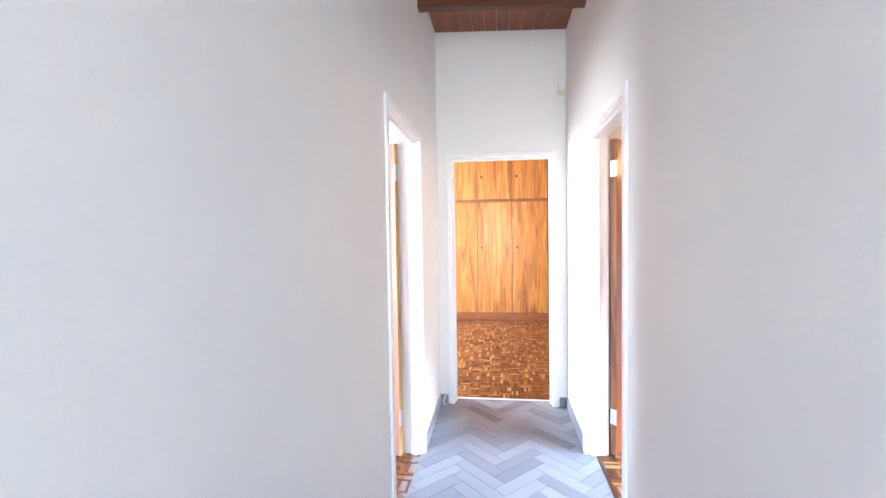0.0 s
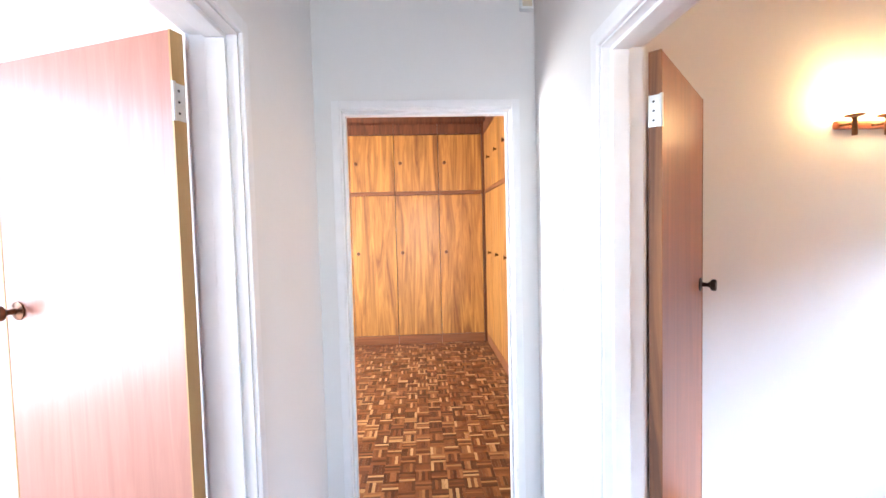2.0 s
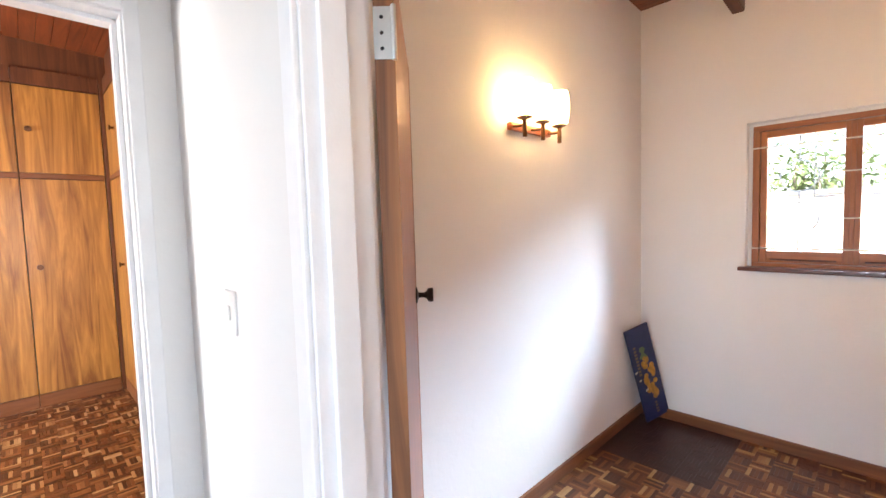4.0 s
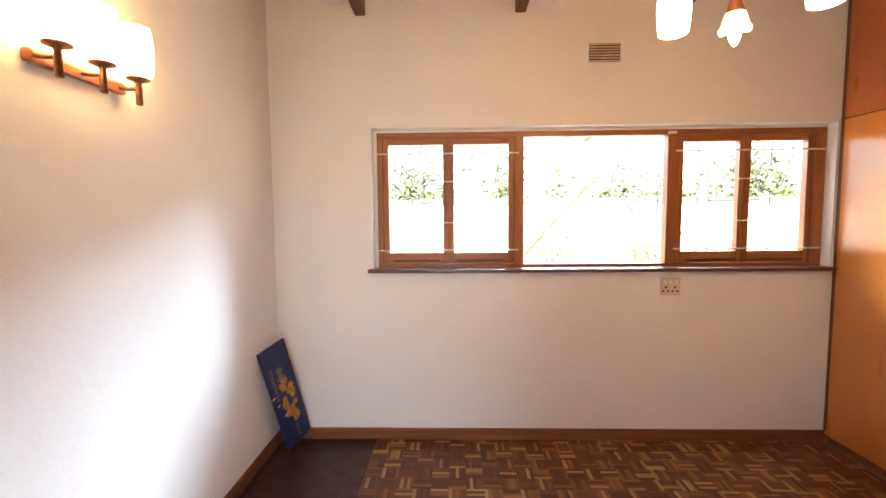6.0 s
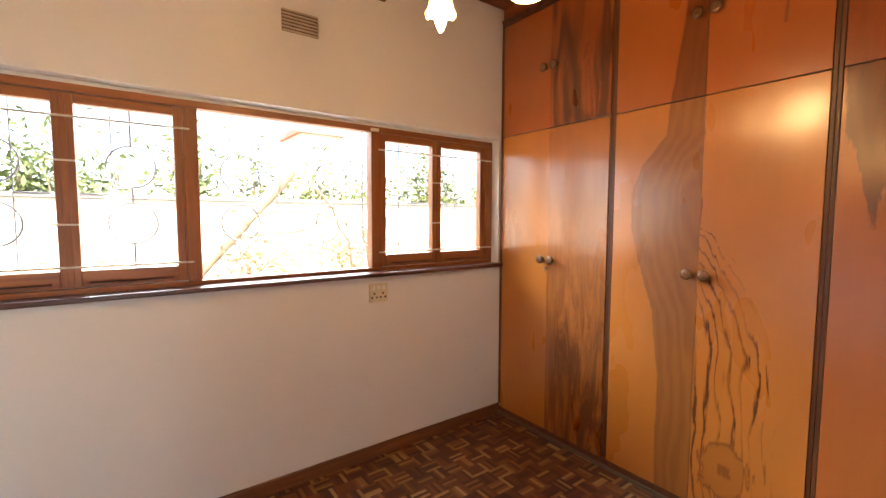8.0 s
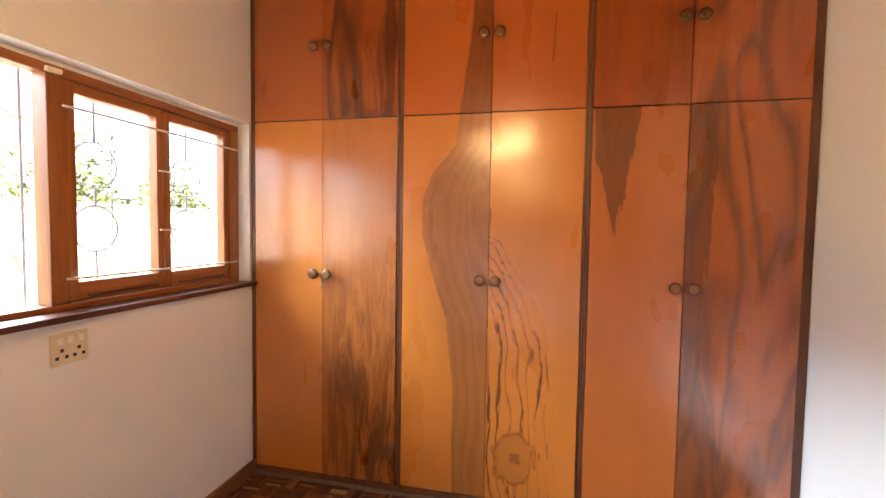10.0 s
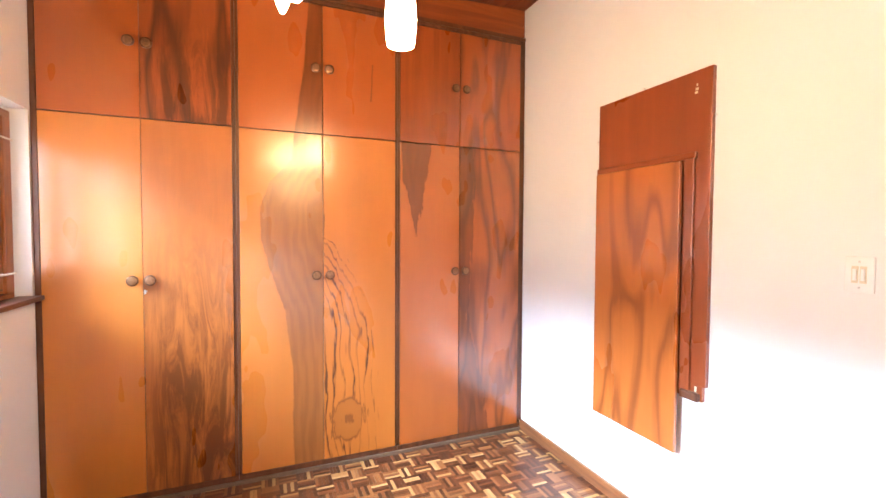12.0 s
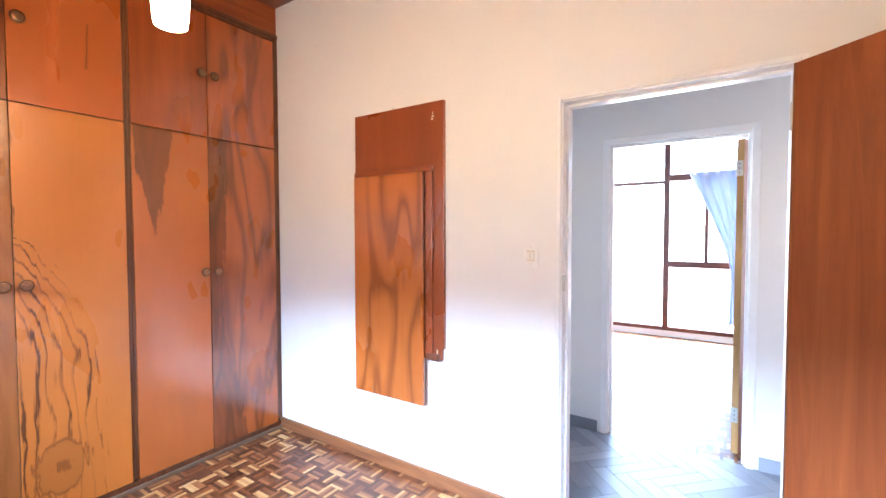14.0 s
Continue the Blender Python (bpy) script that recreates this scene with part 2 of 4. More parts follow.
SKIRT_X = wood("skirting_wood_cross", (0.27, 0.105, 0.036), (0.11, 0.038, 0.015), "x", 1.0, 0.4)
CARCASS = wood("wardrobe_frame_wood", (0.20, 0.068, 0.024), (0.07, 0.023, 0.010), "z", 1.0, 0.38)
FASCIA = wood("fascia_wood", (0.42, 0.105, 0.024), (0.2, 0.045, 0.012), "x", 0.8, 0.35)
DOOR_FACE = wood("flush_door_veneer", (0.37, 0.105, 0.027), (0.19, 0.045, 0.013), "z", 0.8, 0.36, 1.0, 0.12)
DOOR_PINK = wood("pink_door_veneer", (0.46, 0.215, 0.15), (0.36, 0.15, 0.10), "z", 1.3, 0.42, 1.0, 0.12)
DOOR_EDGE = wood("worn_door_edge", (0.44, 0.18, 0.055), (0.11, 0.04, 0.016), "z", 0.6, 0.65, 1.4)
PALE_EDGE = wood("pale_door_edge", (0.58, 0.36, 0.13), (0.42, 0.24, 0.08), "z", 0.6, 0.5)
ROBE = wood("cabinet_veneer", (0.60, 0.285, 0.055), (0.20, 0.075, 0.018), "z", 0.8, 0.38, 1.25, 0.12)
ROBE_RAIL = wood("cabinet_rail_wood", (0.27, 0.10, 0.032), (0.14, 0.048, 0.017), "x", 1.0, 0.4)
KNOB = plain("aged_bronze_knob", (0.15, 0.07, 0.035), 0.32, 0.75, 0.3, 60)
# Light on the knob fronts is put in as lighter bronze; lamp cups share it.
KNOB_FACE = plain("lit_knob_face", (0.30, 0.16, 0.085), 0.3, 0.8, 0.25, 80)
BLACK = plain("black_knob", (0.02, 0.016, 0.014), 0.35, 0.2)
STEEL = plain("zinc_hinge_steel", (0.62, 0.61, 0.58), 0.35, 0.8, 0.1)
BAR = plain("cream_painted_bar", (0.70, 0.63, 0.50), 0.45)
GREYBAR = plain("grey_security_bar", (0.24, 0.24, 0.25), 0.5)
SLATE = slate("grey_slate_tile")
GROUT = plain("floor_screed", (0.10, 0.095, 0.09), 0.9)
UNDERFLOOR = plain("dark_floor_bed", (0.035, 0.016, 0.009), 0.8)
STAIN = plain("dark_stained_parquet", (0.040, 0.013, 0.010), 0.38, 0, 0.35, 20)
FINGER = parquet("parquet_joined", False)
FINGER_ONE = parquet("parquet_piece", True)
GLASS = glass_material()
LAMP_WARM = glow("lit_opal_glass", (1.0, 0.58, 0.22), 3.0)
LAMP_DROP = glow("lit_opal_pendant_glass", (1.0, 0.62, 0.27), 8.5)
BULB = glow("lit_candle_bulb", (1.0, 0.62, 0.27), 12.0)
AMBER_GLASS = glow("lit_amber_glass", (1.0, 0.55, 0.16), 1.0)
IVORY = plain("ivory_plastic", (0.66, 0.58, 0.43), 0.4, vary=0.05)
WHITE_PLASTIC = plain("white_plastic", (0.78, 0.77, 0.74), 0.35, vary=0.03)
HOLE_SHADE = plain("hole_shade", (0.03, 0.025, 0.022), 0.8)
TABLE_BACK = veneer("wall_table_back", (0.34, 0.080, 0.026), (0.13, 0.032, 0.014), stripes=0.35, across="y")
TABLE_LEAF = veneer("wall_table_leaf", (0.56, 0.165, 0.032), (0.13, 0.030, 0.010), stripes=0.25, across="y", swirl=0.6)
NAVY = plain("navy_painted_board", (0.014, 0.024, 0.085), 0.4, 0, 0.3, 8)
GOLD = plain("ochre_paint", (0.46, 0.23, 0.04), 0.5, 0, 0.4, 30)
GOLD_DIM = plain("faded_gold_lettering", (0.16, 0.12, 0.06), 0.5)
PALE_GREEN = plain("green_paint", (0.12, 0.17, 0.07), 0.5)
CREAM = plain("cream_paint", (0.6, 0.55, 0.4), 0.5)
CURTAIN = plain("pale_blue_voile", (0.50, 0.57, 0.70), 0.8, 0, 0.08, 20)
SHEER, SHEER_NT, SHEER_P = material("sheer_blue_voile")
SHEER_P.inputs["Base Color"].default_value = (0.42, 0.50, 0.66, 1)
SHEER_P.inputs["Roughness"].default_value = 0.8
SHEER_P.inputs["Transmission Weight"].default_value = 0.25
SOIL = plain("dry_garden_soil", (0.60, 0.49, 0.35), 0.95, 0, 0.3, 3, 0.5)
GARDEN_WALL = plain("pale_garden_wall_render", (0.55, 0.48, 0.38), 0.9, 0, 0.15, 2)
COPING = plain("grey_wall_coping", (0.10, 0.095, 0.09), 0.9)
LEAVES = leaf_material("shrub_leaves", (0.075, 0.095, 0.024), (0.15, 0.18, 0.055))
DRY = leaf_material("dry_shrub_leaves", (0.2, 0.13, 0.06), (0.4, 0.3, 0.17))
TWIG = plain("dry_twig_bark", (0.20, 0.145, 0.095), 0.9)
ROOF_TILE = plain("red_roof_tile", (0.30, 0.09, 0.06), 0.8)
CONCRETE = plain("sun_block_concrete", (0.3, 0.3, 0.3), 0.9)


# ---- mesh helpers ----
def mesh_of(name, bm, mat, smooth=False):
    me = bpy.data.meshes.new(name)
    bmesh.ops.recalc_face_normals(bm, faces=bm.faces)
    bm.to_mesh(me)
    bm.free()
    me.materials.append(mat)
    if smooth:
        for f in me.polygons:
            f.use_smooth = True
        me.set_sharp_from_angle(angle=radians(40))
    return me


def part(name, bm, mat, parent=None, label="", smooth=False):
    ob = new(name, mesh_of(name, bm, mat, smooth))
    ob.parent = parent
    if label:
        ob["label"] = label
    return ob


def add_box(bm, x0, x1, y0, y1, z0, z1, bevel=0.0, m=None):
    made = bmesh.ops.create_cube(bm, size=1)["verts"]
    for v in made:
        v.co = Vector(((x0 + x1) / 2 + v.co.x * (x1 - x0), (y0 + y1) / 2 + v.co.y * (y1 - y0), (z0 + z1) / 2 + v.co.z * (z1 - z0)))
    if bevel:
        edges = list({e for v in made for e in v.link_edges})
        made = bmesh.ops.bevel(bm, geom=edges, offset=bevel, segments=2, affect="EDGES", profile=0.6)["verts"]
    if m is not None:
        bmesh.ops.transform(bm, matrix=m, verts=list(made))
    return bm


def box(x0, x1, y0, y1, z0, z1, bevel=0.0, m=None):
    return add_box(bmesh.new(), x0, x1, y0, y1, z0, z1, bevel, m)


def add_lathe(bm, profile, m=None, seg=20):
    """A turned solid: profile of (radius, height) round local z, closed at both ends."""
    rings = []
    for r, h in profile:
        ring = []
        for i in range(seg):
            a = 2 * math.pi * i / seg
            co = Vector((r * math.cos(a), r * math.sin(a), h))
            ring.append(bm.verts.new(m @ co if m is not None else co))
        rings.append(ring)
    for a, b in zip(rings, rings[1:]):
        for i in range(seg):
            bm.faces.new((a[i], a[(i + 1) % seg], b[(i + 1) % seg], b[i]))
    bm.faces.new(rings[0][::-1])
    bm.faces.new(rings[-1])
    return bm


def lathe(profile, m=None, seg=20):
    return add_lathe(bmesh.new(), profile, m, seg)


def add_tube(bm, points, r, seg=8):
    pts = [Vector(p) for p in points]
    rings = []
    for i, p in enumerate(pts):
        d = (pts[min(i + 1, len(pts) - 1)] - pts[max(i - 1, 0)]).normalized()
        q = d.to_track_quat("Z", "Y")
        rings.append([bm.verts.new(p + q @ Vector((r * math.cos(2 * math.pi * k / seg), r * math.sin(2 * math.pi * k / seg), 0))) for k in range(seg)])
    for a, b in zip(rings, rings[1:]):
        for k in range(seg):
            bm.faces.new((a[k], a[(k + 1) % seg], b[(k + 1) % seg], b[k]))
    bm.faces.new(rings[0][::-1])
    bm.faces.new(rings[-1])
    return bm


def tube(points, r, seg=8):
    return add_tube(bmesh.new(), points, r, seg)


def ring_bar(cx, cy, cz, radius, r, seg=28):
    bm = bmesh.new()
    loops = []
    for i in range(seg):
        a = 2 * math.pi * i / seg
        c = Vector((cx, cy + radius * math.cos(a), cz + radius * math.sin(a)))
        out = Vector((0, math.cos(a), math.sin(a)))
        loops.append([bm.verts.new(c + out * r * math.cos(k * math.pi / 3) + Vector((r, 0, 0)) * math.sin(k * math.pi / 3)) for k in range(6)])
    for i in range(seg):
        a, b = loops[i], loops[(i + 1) % seg]
        for k in range(6):
            bm.faces.new((a[k], a[(k + 1) % 6], b[(k + 1) % 6], b[k]))
    return bm


def thing(name, label, category, place=(0, 0, 0), group="", kind=""):
    ob = new(name)
    ob.location = place
    return tagged(ob, label, category, group, kind)


def structure(name, bm, mat, label=""):
    return tagged(part(name, bm, mat), label, "", "", "structure")


def slope(x):
    """Underside of the ceiling boards."""
    return 3.04 + 0.045 * (3.8 - x)


# ---- large structure ----
XL0, XL1, XR0, XR1, XE = -0.465, -0.33, 0.765, 0.90, 3.80
YN, YEND0, YEND1, YS = 3.237, 3.42, 3.555, -0.432
TOP = 3.3
LD0, LD1, RD0, RD1, ED0, ED1, DH, DHE = 1.7, 2.53, 1.745, 2.625, -0.2, 0.637, 2.115, 2.14

structure("wall_corridor_east", add_box(add_box(box(XR0, XR1, -3.0, RD0 - 0.03, -0.1, TOP), XR0, XR1, RD1 + 0.03, YEND0, -0.1, TOP), XR0, XR1, RD0 - 0.03, RD1 + 0.03, DH + 0.03, TOP), PLASTER, "white plastered wall with a doorway")
structure("wall_corridor_west", add_box(add_box(box(XL0, XL1, -3.0, LD0 - 0.03, -0.1, TOP), XL0, XL1, LD1 + 0.03, YEND0, -0.1, TOP), XL0, XL1, LD0 - 0.03, LD1 + 0.03, DH + 0.03, TOP), PLASTER, "white plastered wall with a doorway")
structure("wall_corridor_end", add_box(add_box(box(-3.0, ED0 - 0.03, YEND0, YEND1, -0.1, TOP), ED1 + 0.03, 2.0, YEND0, YEND1, -0.1, TOP), ED0 - 0.03, ED1 + 0.03, YEND0, YEND1, DHE + 0.03, TOP), PLASTER, "white plastered wall with a doorway")
structure("wall_room_north", box(XR1, XE + 0.22, YN, YEND0, -0.1, TOP), PLASTER, "white textured plaster wall")
WY0, WY1, WZ0, WZ1 = -0.415, 2.572, 1.155, 2.105
east = box(XE, XE + 0.22, -1.1, YN, -0.1, WZ0 - 0.003)
add_box(east, XE, XE + 0.22, -1.1, YN, WZ1, TOP)
add_box(east, XE, XE + 0.22, WY1, YN, WZ0 - 0.003, WZ1)
add_box(east, XE, XE + 0.22, -1.1, WY0, WZ0 - 0.003, WZ1)
structure("wall_room_east", east, PLASTER, "white plastered wall with a wide low window")
structure("wall_room_south", box(XR1, XE, -1.1, -1.0, -0.1, TOP), PLASTER, "plain plastered wall behind the wardrobes")
# Unseen closing wall, opened only for the added south lamp.
structure("wall_corridor_south", add_box(add_box(box(XL0, -0.28, -3.1, -3.0, -0.1, TOP), 0.68, XR1, -3.1, -3.0, -0.1, TOP), -0.28, 0.68, -3.1, -3.0, 2.5, TOP), PLASTER, "unseen plain plastered wall with an added opening for light")
west = box(-4.12, -3.95, -1.0, -0.5, -0.1, TOP)
add_box(west, -4.12, -3.95, 2.70, YEND0, -0.1, TOP)
add_box(west, -4.12, -3.95, -0.5, 2.70, -0.1, 0.09)
add_box(west, -4.12, -3.95, -0.5, 2.70, 2.78, 3.5)
structure("wall_west_room_window", west, PLASTER, "white wall round tall windows")
structure("wall_west_room_south", box(-3.95, XL0, -1.1, -1.0, -0.1, 3.5), PLASTER, "plain white wall")
structure("wall_west_room_north", box(-3.95, -3.0, YEND0, YEND1, -0.1, 3.5), PLASTER, "plain white wall")
# Unseen wall; its opening is added for the north room's lamp.
nw = box(-3.1, -3.0, YEND1, 4.4, -0.1, TOP + 0.1)
add_box(nw, -3.1, -3.0, 6.2, 7.8, -0.1, TOP + 0.1)
add_box(nw, -3.1, -3.0, 4.4, 6.2, -0.1, 0.8)
add_box(nw, -3.1, -3.0, 4.4, 6.2, 2.2, TOP + 0.1)
structure("wall_north_room_west", nw, PLASTER, "unseen plain white wall with an added opening for light")
structure("wall_north_room_north", box(-3.1, 1.8, 7.7, 7.8, -0.1, TOP + 0.1), PLASTER, "plain white wall behind the wardrobes")
structure("wall_north_room_east", box(1.7, 1.8, YEND1, 7.7, -0.1, TOP), PLASTER, "plain white wall behind the wardrobes")

# timber ceiling: one mesh of narrow boards following the slope
bm = bmesh.new()
x = -4.1
while x < 4.02:
    x1 = x + 0.096
    vs = [bm.verts.new((a, b, slope(a) + d)) for a in (x, x1) for b in (-3.05, 7.75) for d in (0.0, 0.02)]
    for f in ((0, 2, 6, 4), (1, 5, 7, 3), (0, 1, 3, 2), (4, 6, 7, 5), (0, 4, 5, 1), (2, 3, 7, 6)):
        bm.faces.new([vs[k] for k in f])
    x += 0.1
tagged(part("ceiling", bm, CEILING), "sloping ceiling of narrow stained timber boards", "", "", "structure")
# Unseen slab added above the boards to keep sun out of the rooms.
bm = bmesh.new()
vs = [bm.verts.new((a, b, slope(a) + d)) for a in (-4.3, 4.3) for b in (-3.2, 7.9) for d in (0.03, 0.18)]
for f in ((0, 2, 6, 4), (1, 5, 7, 3), (0, 1, 3, 2), (4, 6, 7, 5), (0, 4, 5, 1), (2, 3, 7, 6)):
    bm.faces.new([vs[k] for k in f])
tagged(part("roof", bm, CONCRETE), "unseen roof slab added over the rooms to block the sun", "", "", "structure")

for y in (2.625, 1.60, 0.585, -1.45):
    bm = bmesh.new()
    vs = [bm.verts.new((a, y + b, (2.812 + 0.05 * (XE - a) if d else slope(a)))) for a in (-3.95, XE) for b in (-0.034, 0.034) for d in (1, 0)]
    for f in ((0, 2, 6, 4), (1, 5, 7, 3), (0, 1, 3, 2), (4, 6, 7, 5), (0, 4, 5, 1), (2, 3, 7, 6)):
        bm.faces.new([vs[k] for k in f])
    bmesh.ops.bevel(bm, geom=bm.edges[:], offset=0.005, segments=2, affect="EDGES")
    tagged(part("ceiling_beam", bm, BEAM), "dark stained timber beam under the ceiling boards", "beam", "ceiling beams", "structure")

floor_corridor = tagged(part("floor_corridor", box(-0.40, 0.83, -3.0, 3.535, -0.1, -0.006), GROUT), "grey slate tiles laid in herringbone", "", "", "structure")
floor_room = tagged(part("floor_room", box(0.83, XE + 0.1, -1.0, YN + 0.05, -0.1, -0.004), UNDERFLOOR), "finger parquet floor in warm mixed browns", "", "", "structure")
floor_north = tagged(part("floor_north_room", box(-3.0, 1.7, 3.56, 7.7, -0.1, -0.004), UNDERFLOOR), "finger parquet floor in warm mixed browns", "", "", "structure")
floor_west = tagged(part("floor_west_room", box(-3.95, -0.40, -1.0, YEND0, -0.1, -0.004), UNDERFLOOR), "sunlit finger parquet floor", "", "", "structure")
structure("threshold", box(ED0, ED1, 3.535, 3.56, -0.03, 0.006, 0.002), TRIM, "white threshold strip")
structure("threshold_room", box(0.83, 0.85, RD0, RD1, -0.03, 0.005, 0.002), SILL, "dark timber threshold strip")

# skirting boards
structure("skirting_east", box(XE - 0.018, XE, YS, YN, 0, 0.078, 0.004), SKIRT_Y, "brown timber skirting board")
structure("skirting_north", box(XR1, XE - 0.018, YN - 0.018, YN, 0, 0.078, 0.004), SKIRT_X, "brown timber skirting board")
structure("skirting_west", box(XR1, XR1 + 0.018, YS, RD0 - 0.06, 0, 0.078, 0.004), SKIRT_Y, "brown timber skirting board")
structure("skirting_west_stub", box(XR1, XR1 + 0.018, RD1 + 0.06, YN - 0.018, 0, 0.078, 0.004), SKIRT_Y, "brown timber skirting board")
for k, (a, b, c, d) in enumerate(((XL1, XL1 + 0.012, LD1 + 0.075, YEND0), (XR0 - 0.012, XR0, RD1 + 0.065, YEND0), (XL1, XL1 + 0.012, -3.0, LD0 - 0.075), (XR0 - 0.012, XR0, -3.0, RD0 - 0.065), (XL1 + 0.012, ED0 - 0.06, YEND0 - 0.012, YEND0), (ED1 + 0.06, XR0 - 0.012, YEND0 - 0.012, YEND0))):
    structure("skirting_slate", box(a, b, c, d, 0, 0.085, 0.002), SLATE, "grey slate skirting")


# ---- door frames and doors ----
def door_frame(name, m, width, height, thick, side, front, rear):
    """A painted frame: local x along the wall, y through it (0..thick), with a stop and an architrave on the corridor side."""
    ob = tagged(new(name), "white painted door frame with a moulded architrave", "", "", "structure")
    ob.matrix_world = m
    for n, dims in (("jamb", (-0.03, 0.0, 0, thick, 0, height)), ("jamb", (width, width + 0.03, 0, thick, 0, height)), ("head", (-0.03, width + 0.03, 0, thick, height, height + 0.03))):
        part(n, box(*dims, 0.002), TRIM, ob)
    s0, s1 = side
    for n, dims in (("stop", (0.0, 0.013, s0, s1, 0, height - 0.013)), ("stop", (width - 0.013, width, s0, s1, 0, height - 0.013)), ("stop", (0.0, width, s0, s1, height - 0.013, height))):
        part(n, box(*dims, 0.002), TRIM, ob)
    for y0, y1, w in ((-0.014, 0.0, front), (thick, thick + 0.014, rear)):
        for n, dims in (("architrave", (-w, -0.006, y0, y1, 0, height + w)), ("architrave", (width + 0.006, width + w, y0, y1, 0, height + w)), ("architrave", (-0.006, width + 0.006, y0, y1, height + 0.006, height + w))):
            part(n, box(*dims, 0.004), TRIM, ob)
    return ob


# the corridor side has local y = 0
door_frame("door_frame_end", Matrix.Translation((ED0, YEND0, 0)), ED1 - ED0, DHE, YEND1 - YEND0, (0.05, 0.09), 0.045, 0.045)
door_frame("door_frame_east", Matrix(((0, 1, 0, XR0), (1, 0, 0, RD0), (0, 0, 1, 0), (0, 0, 0, 1))), RD1 - RD0, DH, XR1 - XR0, (0.03, 0.085), 0.055, 0.02)
door_frame("door_frame_west", Matrix(((0, -1, 0, XL1), (1, 0, 0, LD0), (0, 0, 1, 0), (0, 0, 0, 1))), LD1 - LD0, DH, XL1 - XL0, (0.03, 0.085), 0.05, 0.045)


def knob_profile(r, length):
    return [(r * 1.15, 0), (r * 1.15, 0.004), (r * 0.9, 0.006), (r * 0.38, 0.01), (r * 0.34, length * 0.45), (r * 0.5, length * 0.6), (r * 0.95, length * 0.72), (r, length * 0.9), (r * 0.9, length), (r * 0.5, length * 0.99)]


def door(name, hinge, degrees, width, height, face, edge, label, knob_mat, sign, knob_height):
    """A flush leaf hung at hinge; local x runs from the hinge, the leaf is 40 mm thick towards sign * y."""
    ob = tagged(new(name), label, "door", "", "structure")
    ob.matrix_world = pose(hinge[0], hinge[1], 0, 0, 0, degrees)
    t = 0.04 * sign
    lo, hi = min(0, t), max(0, t)
    leaf = part("leaf", box(0.006, width, lo + 0.0015, hi - 0.0015, 0.012, height, 0.001), face, ob)
    part("hinge_edge", box(0.0, 0.006, lo, hi, 0.012, height), edge, ob, "bare timber hinge edge with worn varnish")
    part("closing_edge", box(width, width + 0.006, lo, hi, 0.012, height), edge, ob)
    for y, turn in ((lo, 90), (hi, -90)):
        k = part("door_knob", lathe(knob_profile(0.026, 0.062), pose(width - 0.06, y, knob_height, turn)), knob_mat, leaf, "turned dark door knob", True)
    for z in (0.22, height - 0.24):
        h = part("hinge", box(-0.0035, 0.0, lo + 0.004, hi, z, z + 0.1, 0.0008), STEEL, ob, "zinc plated butt hinge")
        pin = lathe([(0.0055, z - 0.002), (0.0055, z + 0.102)], pose(-0.004, 0.0, 0), 10)
        part("hinge_pin", pin, STEEL, h)
        for zz in (0.02, 0.05, 0.08):
            part("screw", lathe([(0.004, 0), (0.003, 0.0012)], pose(-0.0035, (lo + hi) / 2 + 0.004 * ((zz * 100) % 3 - 1), z + zz, 0, -90), 8), BLACK, h)
    return ob


door("door_east_room", (0.952, 2.605), 47.5, 0.735, 2.10, DOOR_FACE, DOOR_EDGE, "open flush door in red-brown veneer with dark knob", BLACK, 1, 1.275)
door("door_west_room", (-0.478, 2.462), 160.5, 0.735, 2.10, DOOR_PINK, PALE_EDGE, "open flush door in pinkish veneer with pale edge", KNOB, -1, 1.32)

# ---- wide window of the east room ----
win = tagged(new("window_east"), "wide stained timber window with two pairs of casements", "window", "", "structure")
win.location = (0, 0, 0)
FX0, FX1 = 3.865, 3.935


def strip(name, y0, y1, z0, z1, x0=FX0, x1=FX1, mat=None, bevel=0.004, parent=None, label=""):
    up = (z1 - z0) > abs(y1 - y0)
    return part(name, box(x0, x1, y0, y1, z0, z1, bevel), mat or (FRAME_UP if up else FRAME), parent or win, label)


strip("frame_head", -0.405, 2.548, 2.05, 2.085)
strip("frame_bottom", -0.405, 2.548, 1.16, 1.20)
for a, b in ((2.51, 2.548), (1.562, 1.625), (0.545, 0.615), (-0.405, -0.335)):
    strip("mullion", a, b, 1.20, 2.05)
for a, b in ((1.627, 2.508), (-0.333, 0.543)):
    mid = (a + b) / 2
    for c, d in ((a, mid - 0.001), (mid + 0.001, b)):
        sash = strip("casement", c, c + 0.036, 1.203, 2.047, FX0 + 0.012, FX1 - 0.008)
        strip("stile", d - 0.036, d, 1.203, 2.047, FX0 + 0.012, FX1 - 0.008, parent=sash)
        strip("top_rail", c + 0.036, d - 0.036, 2.005, 2.047, FX0 + 0.012, FX1 - 0.008, parent=sash)
        strip("bottom_rail", c + 0.036, d - 0.036, 1.203, 1.278, FX0 + 0.012, FX1 - 0.008, parent=sash)
        pane = part("pane", box(3.898, 3.902, c + 0.036, d - 0.036, 1.278, 2.005), GLASS, sash)
        pane.visible_shadow = False
        stay = part("window_stay", tube([(FX0 - 0.006, c + 0.06 + k * (d - c - 0.12) / 6, 1.225) for k in range(7)], 0.005), SILL, sash, "dark window stay")
    strip("cover_strip", mid - 0.012, mid + 0.012, 1.205, 2.045, FX0 + 0.002, FX0 + 0.014)
pane = part("pane", box(3.895, 3.900, 0.615, 1.562, 1.20, 2.05), GLASS, win, "large fixed pane")
pane.visible_shadow = False
